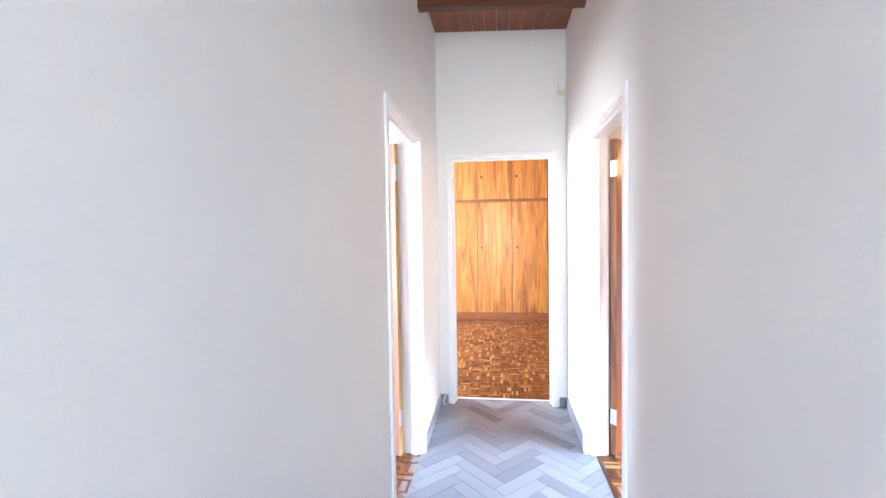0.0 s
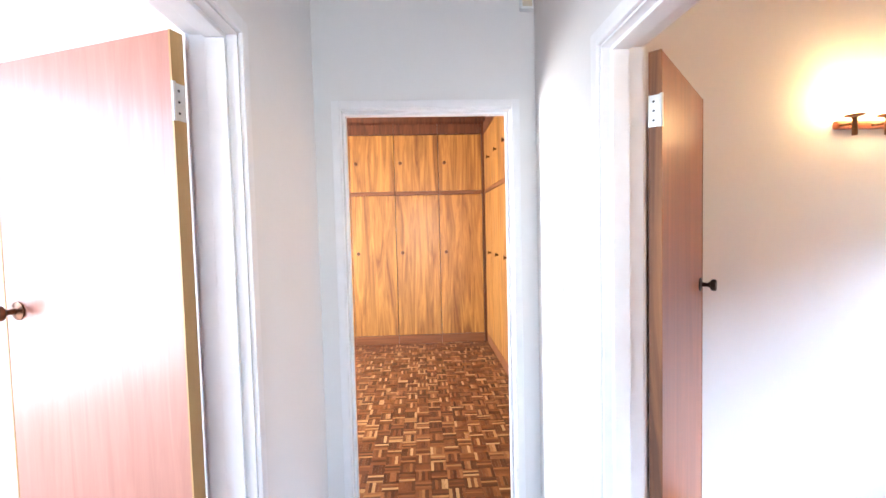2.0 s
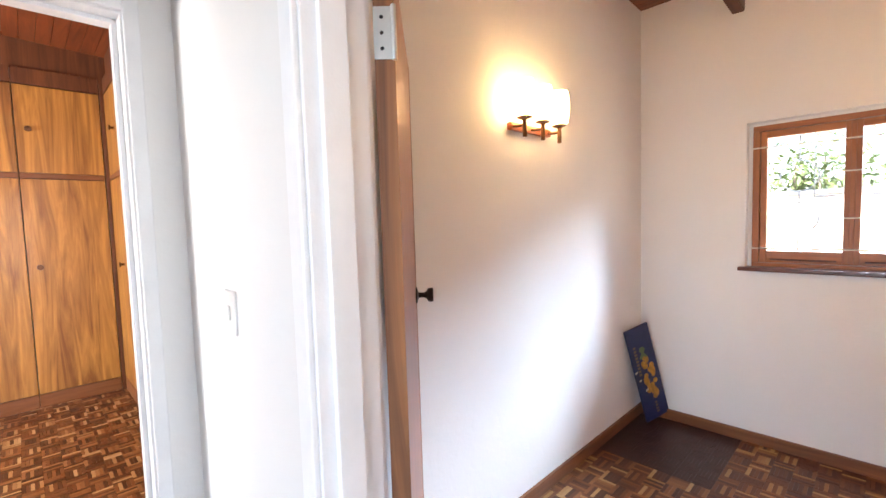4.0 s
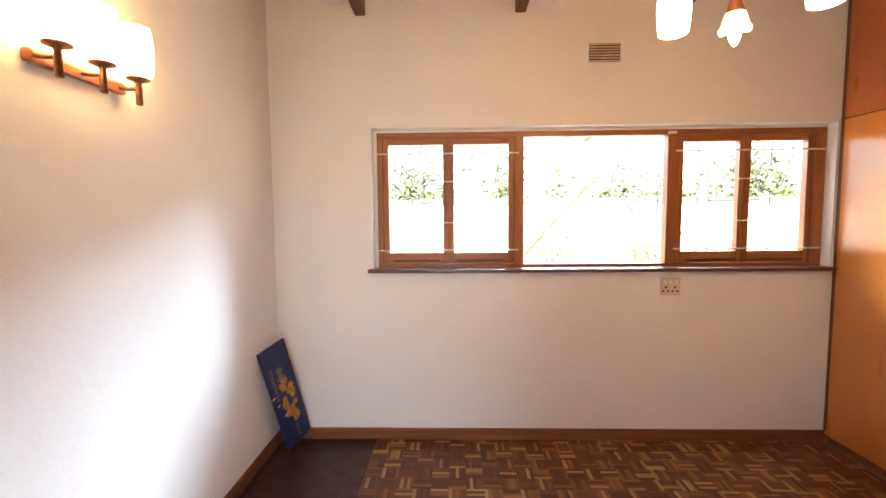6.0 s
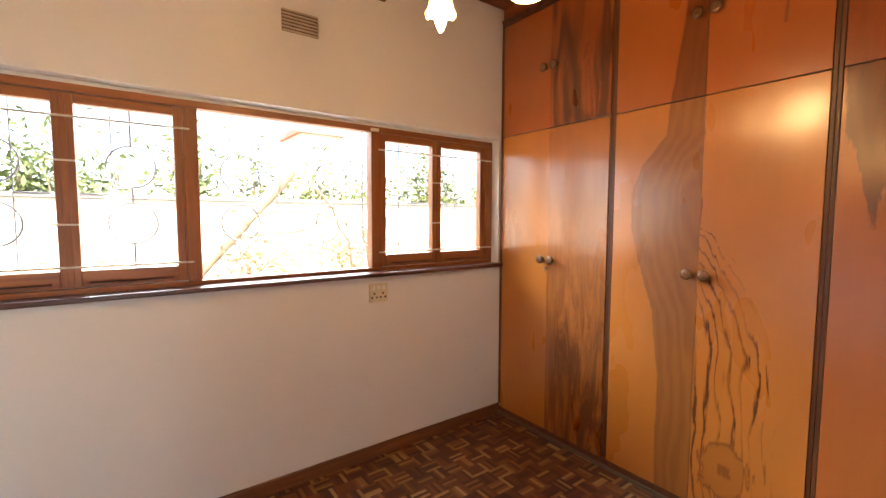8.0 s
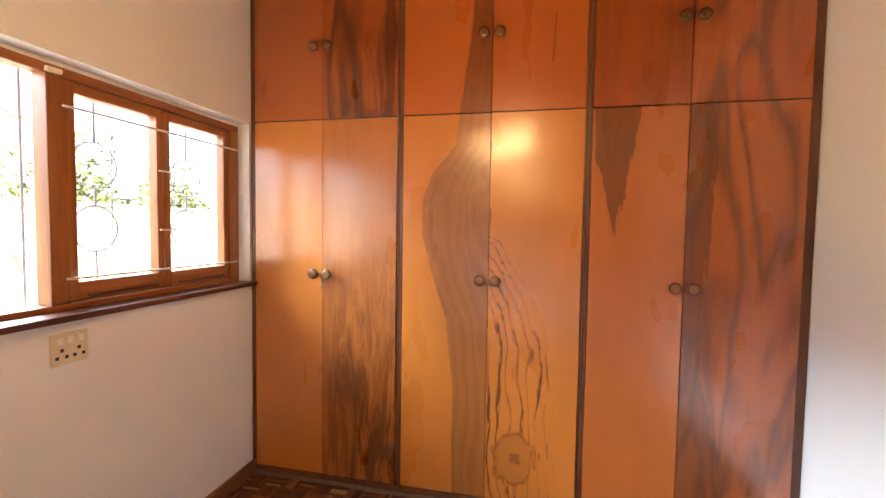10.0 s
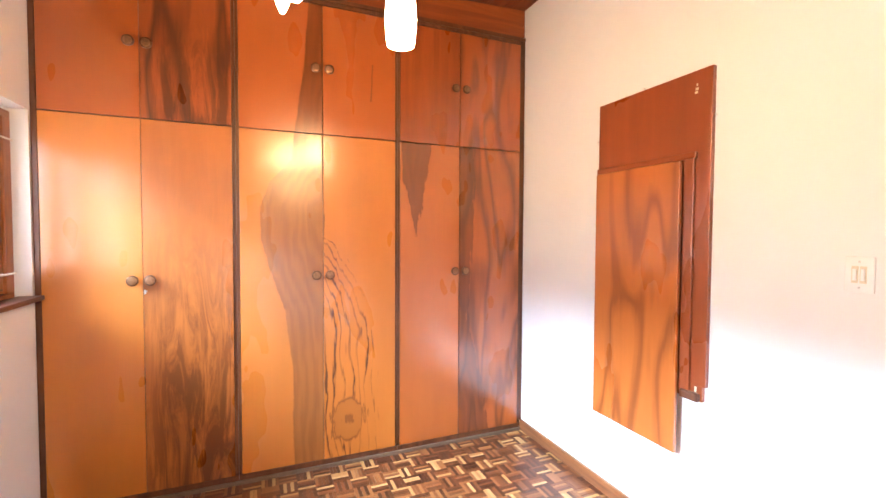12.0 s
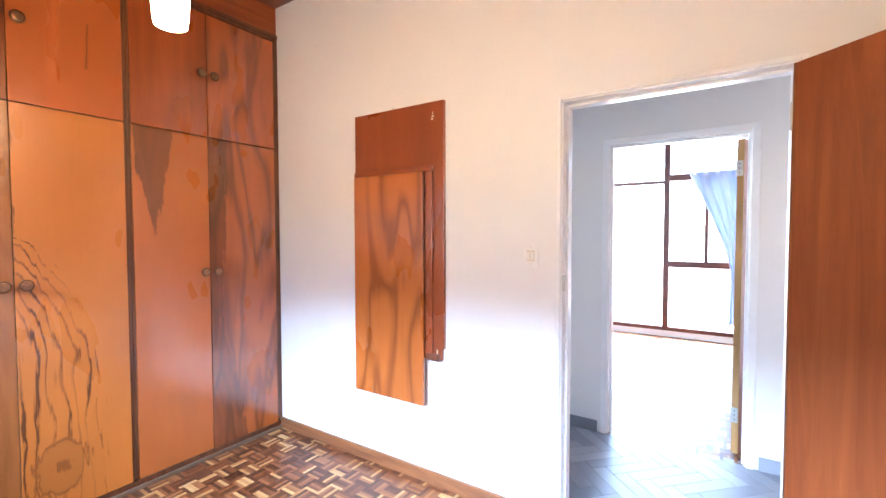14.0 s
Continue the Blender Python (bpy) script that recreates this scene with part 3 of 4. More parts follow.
part("window_sill", box(3.755, FX0, -0.425, 2.605, 1.153, 1.178, 0.006), SILL, win, "dark varnished timber sill")
# Fillets added round the frame to stand in for the brightly lit reveal.
structure("reveal_head", box(FX0 + 0.012, XE + 0.2, WY0 + 0.003, WY1 - 0.003, 2.0855, WZ1 - 0.001), PLASTER, "added white plaster fillet for the bright strip over the window")
structure("reveal_side", box(FX0 + 0.012, XE + 0.2, 2.5485, WY1 - 0.001, 1.16, 2.085), PLASTER, "added white plaster fillet for the bright strip beside the window")
structure("reveal_ledge", box(FX0 + 0.002, XE + 0.21, WY0 + 0.003, WY1 - 0.003, 1.152, 1.159), PLASTER, "plastered ledge under the window frame")
part("catch", box(FX0 - 0.02, FX0, 0.57, 0.62, 2.052, 2.07, 0.003), BAR, win, "small cream window catch")

# security bars
for a, b in ((1.60, 2.545), (-0.385, 0.57)):
    mid = (a + b) / 2 + (0.005 if a > 0 else 0.012)
    for z in (1.942, 1.297):
        tagged(part("window_bar", tube([(3.852, a, z), (3.846, a + 0.02, z), (3.846, b - 0.02, z), (3.852, b, z)], 0.005), BAR), "thin cream painted bar across the casements", "security bar", "bars across the casements")
    for z in (1.757, 1.482):
        tagged(part("bar_hook", tube([(3.853, mid - 0.05, z), (3.853, mid + 0.05, z)], 0.004), BAR), "short cream painted bar hook on the casement", "bar hook", "hooks on the casements")
    for y in (mid + 0.245, mid - 0.245):
        for z in (1.755, 1.485):
            tagged(part("security_ring", ring_bar(3.985, y, z, 0.098, 0.0045), GREYBAR), "grey steel ring of the security grille", "grille ring", "rings outside the window")
        tagged(part("grille_bar", tube([(3.985, y, 1.159), (3.985, y, 1.387)], 0.005), GREYBAR), "grey steel grille upright below a ring", "grille bar", "grille uprights")
        tagged(part("grille_bar", tube([(3.985, y, 1.583), (3.985, y, 1.657)], 0.005), GREYBAR), "grey steel grille upright between rings", "grille bar", "grille uprights")
        tagged(part("grille_bar", tube([(3.985, y, 1.853), (3.985, y, 2.086)], 0.005), GREYBAR), "grey steel grille upright above a ring", "grille bar", "grille uprights")
for y in (1.35, 0.83):
    for z in (1.755, 1.485):
        tagged(part("security_ring", ring_bar(3.985, y, z, 0.098, 0.0045), GREYBAR), "grey steel ring of the security grille", "grille ring", "rings outside the window")
for mid in (2.078, 0.105):
    for a, b in ((mid + 0.05, mid + 0.17), (mid - 0.17, mid - 0.05)):
        tagged(part("grille_tie", tube([(3.985, a, 1.62), (3.985, b, 1.62)], 0.005), GREYBAR), "short grey steel tie of the security grille", "grille tie", "grille ties")
        tagged(part("grille_bar", tube([(3.985, b if a > mid else a, 1.159), (3.985, b if a > mid else a, 2.086)], 0.003), GREYBAR), "thin grey steel upright of the grille", "grille bar", "grille uprights")
for y in (1.56, 0.62, 2.54, -0.40):
    tagged(part("grille_bar", tube([(3.985, y, 1.159), (3.985, y, 2.086)], 0.005), GREYBAR), "grey steel upright beside the window frame", "grille bar", "grille uprights")

# air vent, socket, switch
vent = thing("air_vent", "small buff louvred air vent in the wall", "air vent", (XE, 1.066, 2.555))
# Flat backing; its dark colour paints in the shade between the slats.
part("backing", box(-0.004, 0.0, -0.098, 0.098, -0.056, 0.056, 0.001), plain("vent_shade_backing", (0.10, 0.07, 0.055), 0.8), vent)
for k in range(7):
    part("slat", box(-0.012, -0.004, -0.098, 0.098, -0.056 + k * 0.0172, -0.056 + k * 0.0172 + 0.009, 0.002), plain("vent_slat", (0.52, 0.42, 0.33), 0.6) if k == 0 else bpy.data.materials["vent_slat"], vent)
sock = thing("wall_socket", "ivory double wall socket below the window sill", "socket", (XE, 0.61, 1.052))
part("plate", box(-0.010, 0, -0.065, 0.065, -0.06, 0.06, 0.004), IVORY, sock)
for y, z in ((0.035, 0.03), (0.0, 0.03), (-0.035, 0.03)):
    part("rocker", box(-0.015, -0.010, y - 0.009, y + 0.009, z - 0.012, z + 0.012, 0.002), WHITE_PLASTIC, sock)
# Solid dark blocks paint the shade inside the pin holes.
for y, z in ((0.03, -0.005), (0.014, -0.03), (0.046, -0.03), (-0.03, -0.005), (-0.046, -0.03), (-0.014, -0.03)):
    part("pin_hole_shade", box(-0.0112, -0.0098, y - 0.006, y + 0.006, z - 0.006, z + 0.006), HOLE_SHADE, sock)
sw = thing("light_switch", "white two-lever light switch beside the door", "light switch", (XR1, 1.585, 1.372))
part("plate", box(0, 0.007, -0.04, 0.04, -0.06, 0.06, 0.003), WHITE_PLASTIC, sw)
for y in (-0.011, 0.011):
    part("surround", box(0.007, 0.0085, y - 0.009, y + 0.009, -0.028, 0.028), IVORY, sw)
    part("lever", box(0.0085, 0.013, y - 0.0055, y + 0.0055, -0.02, 0.02, 0.002), WHITE_PLASTIC, sw)
for z in (-0.043, 0.043):
    part("screw", lathe([(0.004, 0), (0.003, 0.0015)], pose(0.007, 0, z, 0, 90), 8), STEEL, sw)
part_keep = thing("door_keep", "small steel strike plate on the door frame", "strike plate", (XR0 + 0.10, RD0, 1.24))
part("plate", box(-0.012, 0.036, 0.0, 0.002, -0.04, 0.04), STEEL, part_keep)
sw2 = thing("light_switch", "white light switch on the corridor wall", "light switch", (XR0, 3.05, 1.33))
part("plate", box(-0.007, 0, -0.035, 0.035, -0.055, 0.055, 0.003), WHITE_PLASTIC, sw2)
part("lever", box(-0.012, -0.007, -0.008, 0.008, -0.018, 0.018, 0.002), WHITE_PLASTIC, sw2)

# ---- wardrobes of the east room ----
VEN = {
    "d1": veneer("veneer_plain_amber", AMBER, stripes=0.05),
    "u1": veneer("veneer_plain_red", (0.52, 0.125, 0.022), stripes=0.05),
    "d2": veneer("veneer_blotched", (0.58, 0.185, 0.034), stripes=0.3, blotch=1.0),
    "u2": veneer("veneer_dark_swirl", (0.46, 0.11, 0.022), (0.085, 0.022, 0.008), stripes=0.3, blotch=0.8, swirl=0.85),
    "d3": veneer("veneer_heart_bulge", AMBER, left=[(0, 0.62), (0.3, 0.60), (0.47, 0.52), (0.58, 0.36), (0.68, 0.24), (0.78, 0.22), (0.85, 0.34), (0.92, 0.60), (1, 0.64)], stripes=0.05, ragged=0.02, grey=0.2, depth=0.36),
    "u3": veneer("veneer_heart_strip", (0.54, 0.135, 0.024), left=[(0, 0.64), (0.5, 0.76), (1, 0.82)], stripes=0.05, ragged=0.015),
    "d4": veneer("veneer_flame", AMBER, right=[(0, 0.74), (0.2, 0.72), (0.4, 0.66), (0.52, 0.52), (0.6, 0.35), (0.67, 0.16), (0.69, 0.0), (1, 0.0)], stripes=0.05, ragged=0.12, lines=0.95, eye=(0.33, 0.115, 0.24, 0.075)),
    "u4": veneer("veneer_small_streak", (0.53, 0.13, 0.023), left=[(0, 1), (0.24, 1), (0.3, 0.63), (0.6, 0.66), (0.66, 1), (1, 1)], right=[(0, 0), (0.3, 0.67), (0.6, 0.69), (1, 0)], stripes=0.05, ragged=0.01),
    "d5": veneer("veneer_dark_tongue", (0.58, 0.165, 0.03), left=[(0, 1), (0.66, 1), (0.69, 0.26), (0.78, 0.14), (0.9, 0.04), (1, -0.0)], right=[(0, 0), (0.66, 0), (0.69, 0.27), (0.8, 0.37), (1, 0.52)], stripes=0.1, ragged=0.055, depth=0.7),
    "u5": veneer("veneer_striped", (0.48, 0.105, 0.02), stripes=0.85),
    "d6": veneer("veneer_wavy_stripe", (0.54, 0.14, 0.026), right=[(0, 0.5), (0.15, 0.4), (0.4, 0.16), (0.7, 0.22), (1, 0.24)], stripes=0.3, ragged=0.08, depth=0.6, swirl=0.7),
    "u6": veneer("veneer_swirled", (0.52, 0.12, 0.022), stripes=0.3, swirl=0.6),
}
KNOB_BM = [(0.012, 0), (0.011, 0.008), (0.012, 0.016), (0.025, 0.022), (0.029, 0.028), (0.029, 0.033), (0.025, 0.0355)]


def wardrobe_knob(x, z, parent):
    k = part("knob", lathe(KNOB_BM, pose(x, 0.0, z, -90), 20), KNOB, parent, "round aged bronze knob", True)
    part("knob_face", lathe([(0.022, 0.0355), (0.022, 0.0375), (0.018, 0.0388), (0.009, 0.0388)], pose(x, 0.0, z, -90), 20), KNOB_FACE, k, "", True)


def wardrobe(x0, x1, left_stile, right_stile, joint, doors, label):
    """One bay, seen from its front (towards +y): lower and upper pair of doors in a dark carcass."""
    ob = thing("wardrobe", label, "wardrobe", (0, YS, 0), "fitted wardrobes of the east room")
    body = part("body", box(x0 + 0.001, x1 - 0.001, -0.56, -0.026, 0.0, 2.95), CARCASS, ob)
    part("stile", box(x1 - left_stile, x1 - 0.0005, -0.026, 0.0, 0.075, 2.935, 0.003), CARCASS, ob)
    part("stile", box(x0 + 0.0005, x0 + right_stile, -0.026, 0.0, 0.075, 2.935, 0.003), CARCASS, ob)
    part("plinth", box(x0 + 0.001, x1 - 0.001, -0.026, 0.004, 0.022, 0.05, 0.003), CARCASS, ob)
    part("top_rail", box(x0 + right_stile, x1 - left_stile, -0.026, 0.0, 2.912, 2.935, 0.003), CARCASS, ob)
    a, b = x0 + right_stile + 0.002, x1 - left_stile - 0.002
    for (c, d, n) in ((joint + 0.0015, b, 0), (a, joint - 0.0015, 1)):
        for z0, z1, key, zk in ((0.053, 2.112, doors[n][0], 1.238), (2.118, 2.905, doors[n][1], 2.512)):
            tilt = 0.003 if (n + int(z0)) % 2 else 0.0
            leaf = part("door", box(c, d, -0.02, 0.001 + tilt, z0, z1, 0.0018), VEN[key], ob)
            kx = joint + (0.043 if n == 0 else -0.038)
            wardrobe_knob(kx, zk, leaf)
    return ob


wardrobe(2.872, 3.80, 0.026, 0.016, 3.335, (("d1", "u1"), ("d2", "u2")), "fitted wardrobe bay with plain amber and dark blotched doors")
wardrobe(1.892, 2.872, 0.016, 0.016, 2.378, (("d3", "u3"), ("d4", "u4")), "fitted wardrobe bay with flame-figured varnished doors")
wardrobe(0.902, 1.892, 0.016, 0.04, 1.437, (("d5", "u5"), ("d6", "u6")), "fitted wardrobe bay with striped red-brown doors")
key = thing("wardrobe_key", "small steel key in the wardrobe door lock", "key", (3.318, YS + 0.001, 1.178))
part("shaft", tube([(0, 0, 0), (0, 0.03, 0)], 0.003, 8), STEEL, key)
part("bow", ring_bar(0, 0.042, 0, 0.011, 0.0025, 14), STEEL, key)
tagged(part("wardrobe_fascia", box(0.902, 3.798, YS - 0.05, YS - 0.012, 2.952, 3.175), FASCIA), "reddish timber fascia board above the wardrobes", "fascia board", "", "structure")
tagged(part("wardrobe_trim", box(0.902, 3.798, YS - 0.012, YS + 0.006, 2.936, 2.962, 0.003), CARCASS), "dark timber trim strip along the wardrobe tops", "trim", "", "structure")
tagged(part("floor_bead", box(0.918, 3.782, YS + 0.005, YS + 0.019, 0.0, 0.022, 0.003), plain("worn_bead", (0.17, 0.11, 0.07), 0.5)), "worn timber bead along the wardrobe plinth", "trim", "", "structure")

# ---- fold-down table on the west wall ----
tab = thing("wall_table", "fold-down wall table in red-brown veneer, hanging folded", "folding table", (XR1, 0, 0))
back = box(0.0, 0.022, 0.385, 1.07, 0.82, 2.238, 0.002)
part("back_board", back, TABLE_BACK, tab)
part("lower_board", box(0.0, 0.022, 0.44, 1.055, 0.752, 0.82, 0.002), TABLE_BACK, tab)
part("table_leaf", box(0.036, 0.056, 0.405, 0.945, 0.475, 1.842, 0.004), TABLE_LEAF, tab, "orange-brown figured hanging leaf")
part("hinge_rail", box(0.022, 0.04, 0.39, 1.01, 1.845, 1.875, 0.006), TABLE_BACK, tab)
part("leg", box(0.022, 0.036, 0.95, 1.0, 0.775, 1.845, 0.003), TABLE_BACK, tab)
part("foot_bracket", box(0.022, 0.05, 0.96, 1.05, 0.752, 0.79, 0.008), CARCASS, tab)
for y, z in ((1.085, 2.02), (0.378, 2.035), (0.7, 2.244)):
    part("nail", tube([(0.012, y, z), (0.03, y + 0.004, z + 0.002)], 0.003, 6), STEEL, tab)
for k, z in enumerate((2.135, 2.15, 2.168)):
    part("paint_mark", box(0.022, 0.0228, 0.985 + 0.004 * k, 1.0 + 0.004 * (k % 2), z, z + 0.011, 0.0003), CREAM, tab)
part("paint_mark", box(0.022, 0.0228, 1.02, 1.03, 0.79, 0.815), CREAM, tab)

# ---- wall lamp with three lit glasses ----
lamp = thing("wall_lamp", "three-armed copper and timber wall lamp with lit white glasses", "wall lamp", (0, YN, 0))
bar = box(2.14, 2.50, -0.03, 0.0, 1.972, 2.012, 0.01)
part("back_bar", bar, plain("copper_brown_timber", (0.36, 0.11, 0.045), 0.3, 0.3), lamp)
for x in (2.155, 2.312, 2.468):
    part("arm", tube([(x - 0.0, -0.028, 1.99), (x, -0.06, 1.985), (x, -0.097, 1.985)], 0.007), KNOB, lamp)
    part("stem", lathe([(0.009, 1.928), (0.011, 1.93), (0.011, 1.99), (0.009, 2.0), (0.013, 2.008)], pose(x, -0.097, 0), 14), KNOB, lamp, "", True)
    part("cup", lathe([(0.012, 2.008), (0.036, 2.016), (0.038, 2.021), (0.03, 2.023)], pose(x, -0.097, 0), 18), KNOB_FACE, lamp, "", True)
    part("glass_shade", lathe([(0.03, 2.024), (0.043, 2.03), (0.05, 2.07), (0.052, 2.12), (0.049, 2.17), (0.044, 2.192), (0.04, 2.194)], pose(x, -0.097, 0), 22), LAMP_WARM, lamp, "lit white glass", True)

# ---- ceiling pendant ----
cx, cy = 2.48, 1.06
pend = thing("ceiling_pendant", "timber ceiling pendant with three lamps, one bare candle bulb", "pendant lamp", (cx, cy, 0))
top = slope(cx)
part("ceiling_rose", lathe([(0.06, top - 0.03), (0.065, top - 0.02), (0.065, top + 0.002)], None, 20), BEAM, pend, "", True)
part("rod", lathe([(0.008, 2.46), (0.008, top - 0.03)], None, 10), KNOB, pend, "", True)
part("hub", lathe([(0.02, 2.40), (0.035, 2.415), (0.04, 2.44), (0.03, 2.465), (0.01, 2.47)], None, 18), BEAM, pend, "", True)
ARMS = ((2.284 - cx, 0.928 - cy), (2.50 - cx, 1.265 - cy), (2.665 - cx, 0.955 - cy))
for k, (dx, dy) in enumerate(ARMS):
    part("arm", tube([(0, 0, 2.435), (dx * 0.4, dy * 0.4, 2.42), (dx * 0.8, dy * 0.8, 2.425), (dx, dy, 2.40)], 0.011), BEAM, pend)
    if k < 2:
        z = (2.14, 2.145)[k]
        part("holder", lathe([(0.03, z + 0.205), (0.03, z + 0.22), (0.018, z + 0.28)], pose(dx, dy, 0), 16), BEAM, pend, "", True)
        part("glass_shade", lathe([(0.036, z), (0.046, z + 0.004), (0.05, z + 0.03), (0.054, z + 0.09), (0.05, z + 0.15), (0.036, z + 0.2), (0.03, z + 0.205)], pose(dx, dy, 0), 24), LAMP_DROP, pend, "lit white glass shade", True)
    else:
        z = 2.165
        part("holder", lathe([(0.034, z + 0.12), (0.03, z + 0.135), (0.015, z + 0.19), (0.012, z + 0.235)], pose(dx, dy, 0), 16), BEAM, pend, "", True)
        bm = bmesh.new()
        seg = 24
        rings = []
        for r, h in ((0.034, 0.12), (0.04, 0.1), (0.047, 0.075), (0.056, 0.058), (0.054, 0.058), (0.044, 0.078), (0.036, 0.1), (0.03, 0.118)):
            rings.append([bm.verts.new((dx + (r + (0.004 if h < 0.06 else 0) * math.sin(6 * 2 * math.pi * i / seg)) * math.cos(2 * math.pi * i / seg), dy + r * math.sin(2 * math.pi * i / seg), z + h + (0.006 if h < 0.06 else 0) * math.cos(6 * 2 * math.pi * i / seg))) for i in range(seg)])
        for a, b in zip(rings, rings[1:]):
            for i in range(seg):
                bm.faces.new((a[i], a[(i + 1) % seg], b[(i + 1) % seg], b[i]))
        part("tulip_shade", bm, AMBER_GLASS, pend, "small scalloped amber glass", True)
        part("bulb", lathe([(0.004, z), (0.01, z + 0.008), (0.019, z + 0.03), (0.021, z + 0.05), (0.016, z + 0.08), (0.012, z + 0.11)], pose(dx, dy, 0), 16), BULB, pend, "lit candle bulb", True)

# ---- painted board in the corner ----
sign = thing("painted_board", "navy blue board with painted yellow pineapple leaning in corner", "painted board")
o, ux, uy = Vector((3.71, 3.075, 0.004)), Vector((-0.17, 0.10, 0.70)).normalized(), Vector((0.86, -0.42, 0.0)).normalized()
uy = (uy - ux * ux.dot(uy)).normalized()
o.z = 0.004 + 0.105 * abs(uy.z)
un = uy.cross(ux).normalized()
if un.y > 0:
    un = -un
sign.matrix_world = Matrix(((uy.x, un.x, ux.x, o.x), (uy.y, un.y, ux.y, o.y), (uy.z, un.z, ux.z, o.z), (0, 0, 0, 1)))
part("board", box(-0.105, 0.105, -0.018, 0.0, 0.0, 0.72, 0.004), NAVY, sign)
random.seed(5)
for k in range(26):
    z = 0.17 + 0.32 * k / 26
    w = 0.038 * math.sin(math.pi * (k + 3) / 31) + 0.012
    part("fruit_dab", lathe([(0.018 + 0.008 * random.random(), 0), (0.012, 0.002)], pose(0.012 + random.uniform(-w, w), 0.0, z, -90), 9), GOLD, sign)
for k in range(7):
    a = (k - 3) * 0.22
    part("leaf_dab", box(-0.008, 0.008, 0.0, 0.0015, 0.0, 0.085, 0.0004, pose(0.0 + 0.01 * (k - 3), 0.0, 0.48, 0, -math.degrees(a))), PALE_GREEN, sign)
for z, w in ((0.235, 0.03), (0.33, 0.02), (0.40, 0.024)):
    part("highlight_dab", box(0.02, 0.02 + w, 0.0021, 0.003, z, z + 0.012, 0.0003, pose(0, 0, 0, 0, -18)), CREAM, sign)
for k in range(9):
    part("letter_bar", box(-0.072, -0.05, 0.0, 0.001, 0.36 + k * 0.026, 0.376 + k * 0.026), GOLD_DIM, sign)
for k in range(4):
    part("letter_bar", box(0.0, 0.022, 0.0, 0.001, 0.04 + k * 0.024, 0.054 + k * 0.024), GOLD_DIM, sign)

# ---- corridor fittings ----
pir = thing("motion_detector", "small white alarm motion detector high in the corner", "alarm sensor", (0.722, YEND0, 2.665))
part("housing", box(-0.033, 0.033, -0.04, 0, -0.055, 0.055, 0.008), WHITE_PLASTIC, pir)
part("lens", box(-0.024, 0.024, -0.044, -0.038, -0.045, 0.005, 0.003), IVORY, pir)
tagged(part("alarm_cable", tube([(0.757, YEND0 - 0.006, 2.61), (0.758, YEND0 - 0.006, 2.3), (0.757, YEND0 - 0.006, 2.12)], 0.003, 6), WHITE_PLASTIC), "thin white alarm cable down the corner", "cable")
tagged(part("loose_cable", tube([(-0.262, YEND0 - 0.016, 0.10), (-0.285, YEND0 - 0.025, 0.075), (-0.30, YEND0 - 0.04, 0.03), (-0.285, YEND0 - 0.06, 0.008), (-0.265, YEND0 - 0.055, 0.012)], 0.004, 8), WHITE_PLASTIC), "loose white cable end on the slate skirting", "cable")

# ---- wardrobes of the north room ----


def robe(name, m, width, hinge_left, label):
    """One tall cabinet unit: local x across, front towards -y."""
    ob = thing(name, label, "wardrobe", group="fitted wardrobes of the north room")
    ob.matrix_world = m
    part("body", box(0.001, width - 0.001, 0.02, 0.58, 0.0, 2.94), CARCASS, ob)
    for z0, z1, zk in ((0.125, 2.005, 1.24), (2.06, 2.80, 2.43)):
        d = part("door", box(0.003, width - 0.003, 0.0, 0.02, z0, z1, 0.002), ROBE, ob)
        kx = 0.08 if hinge_left else width - 0.08
        part("knob", lathe([(0.013, 0), (0.009, 0.01), (0.011, 0.02), (0.024, 0.028), (0.022, 0.036), (0.01, 0.038)], pose(kx, 0.0, zk, 90), 16), KNOB, d, "small dark knob", True)
    part("mid_rail", box(0.0005, width - 0.0005, -0.003, 0.02, 2.012, 2.054, 0.003), ROBE_RAIL, ob)
    part("top_rail", box(0.0005, width - 0.0005, -0.003, 0.02, 2.81, 2.945, 0.003), CARCASS, ob)
    part("plinth", box(0.0005, width - 0.0005, 0.0, 0.02, 0.0, 0.118, 0.003), ROBE_RAIL, ob)
    return ob


RY, RX = 7.08, 1.04
for k in range(5):
    robe("north_wardrobe", Matrix.Translation((RX - 0.03 - 0.585 * (k + 1), RY, 0)), 0.583, True, "tall golden-brown veneer wardrobe unit with dark knob")
for k in range(6):
    robe("side_wardrobe", Matrix.Translation((RX, RY - 0.02 - 0.51 * k, 0)) @ pose(0, 0, 0, 0, 0, -90), 0.508, False, "tall golden-brown veneer wardrobe unit with dark knob")
tagged(part("corner_post", box(RX - 0.029, RX + 0.02, RY, RY + 0.05, 0, 2.94, 0.003), CARCASS), "dark timber corner post between wardrobes", "post", "", "structure")
tagged(part("upper_fascia", box(-3.0, 1.6, RY + 0.03, RY + 0.05, 2.945, 3.26), CARCASS), "dark timber fascia above the wardrobes", "fascia board", "", "structure")
tagged(part("side_fascia", box(RX + 0.03, RX + 0.05, 3.95, RY, 2.945, 3.2), CARCASS), "dark timber fascia above the wardrobes", "fascia board", "", "structure")

# ---- west room window and curtain ----
ww = tagged(new("window_west"), "tall timber window wall with a pale curtain", "window", "", "structure")


def bar_w(name, y0, y1, z0, z1, x0=-3.99, x1=-3.93):
    return part(name, box(x0, x1, y0, y1, z0, z1, 0.003), SILL, ww)


for y0, y1 in ((-0.5, -0.44), (0.55, 0.6), (1.655, 1.73), (2.64, 2.70)):
    bar_w("mullion", y0, y1, 0.09, 2.78)
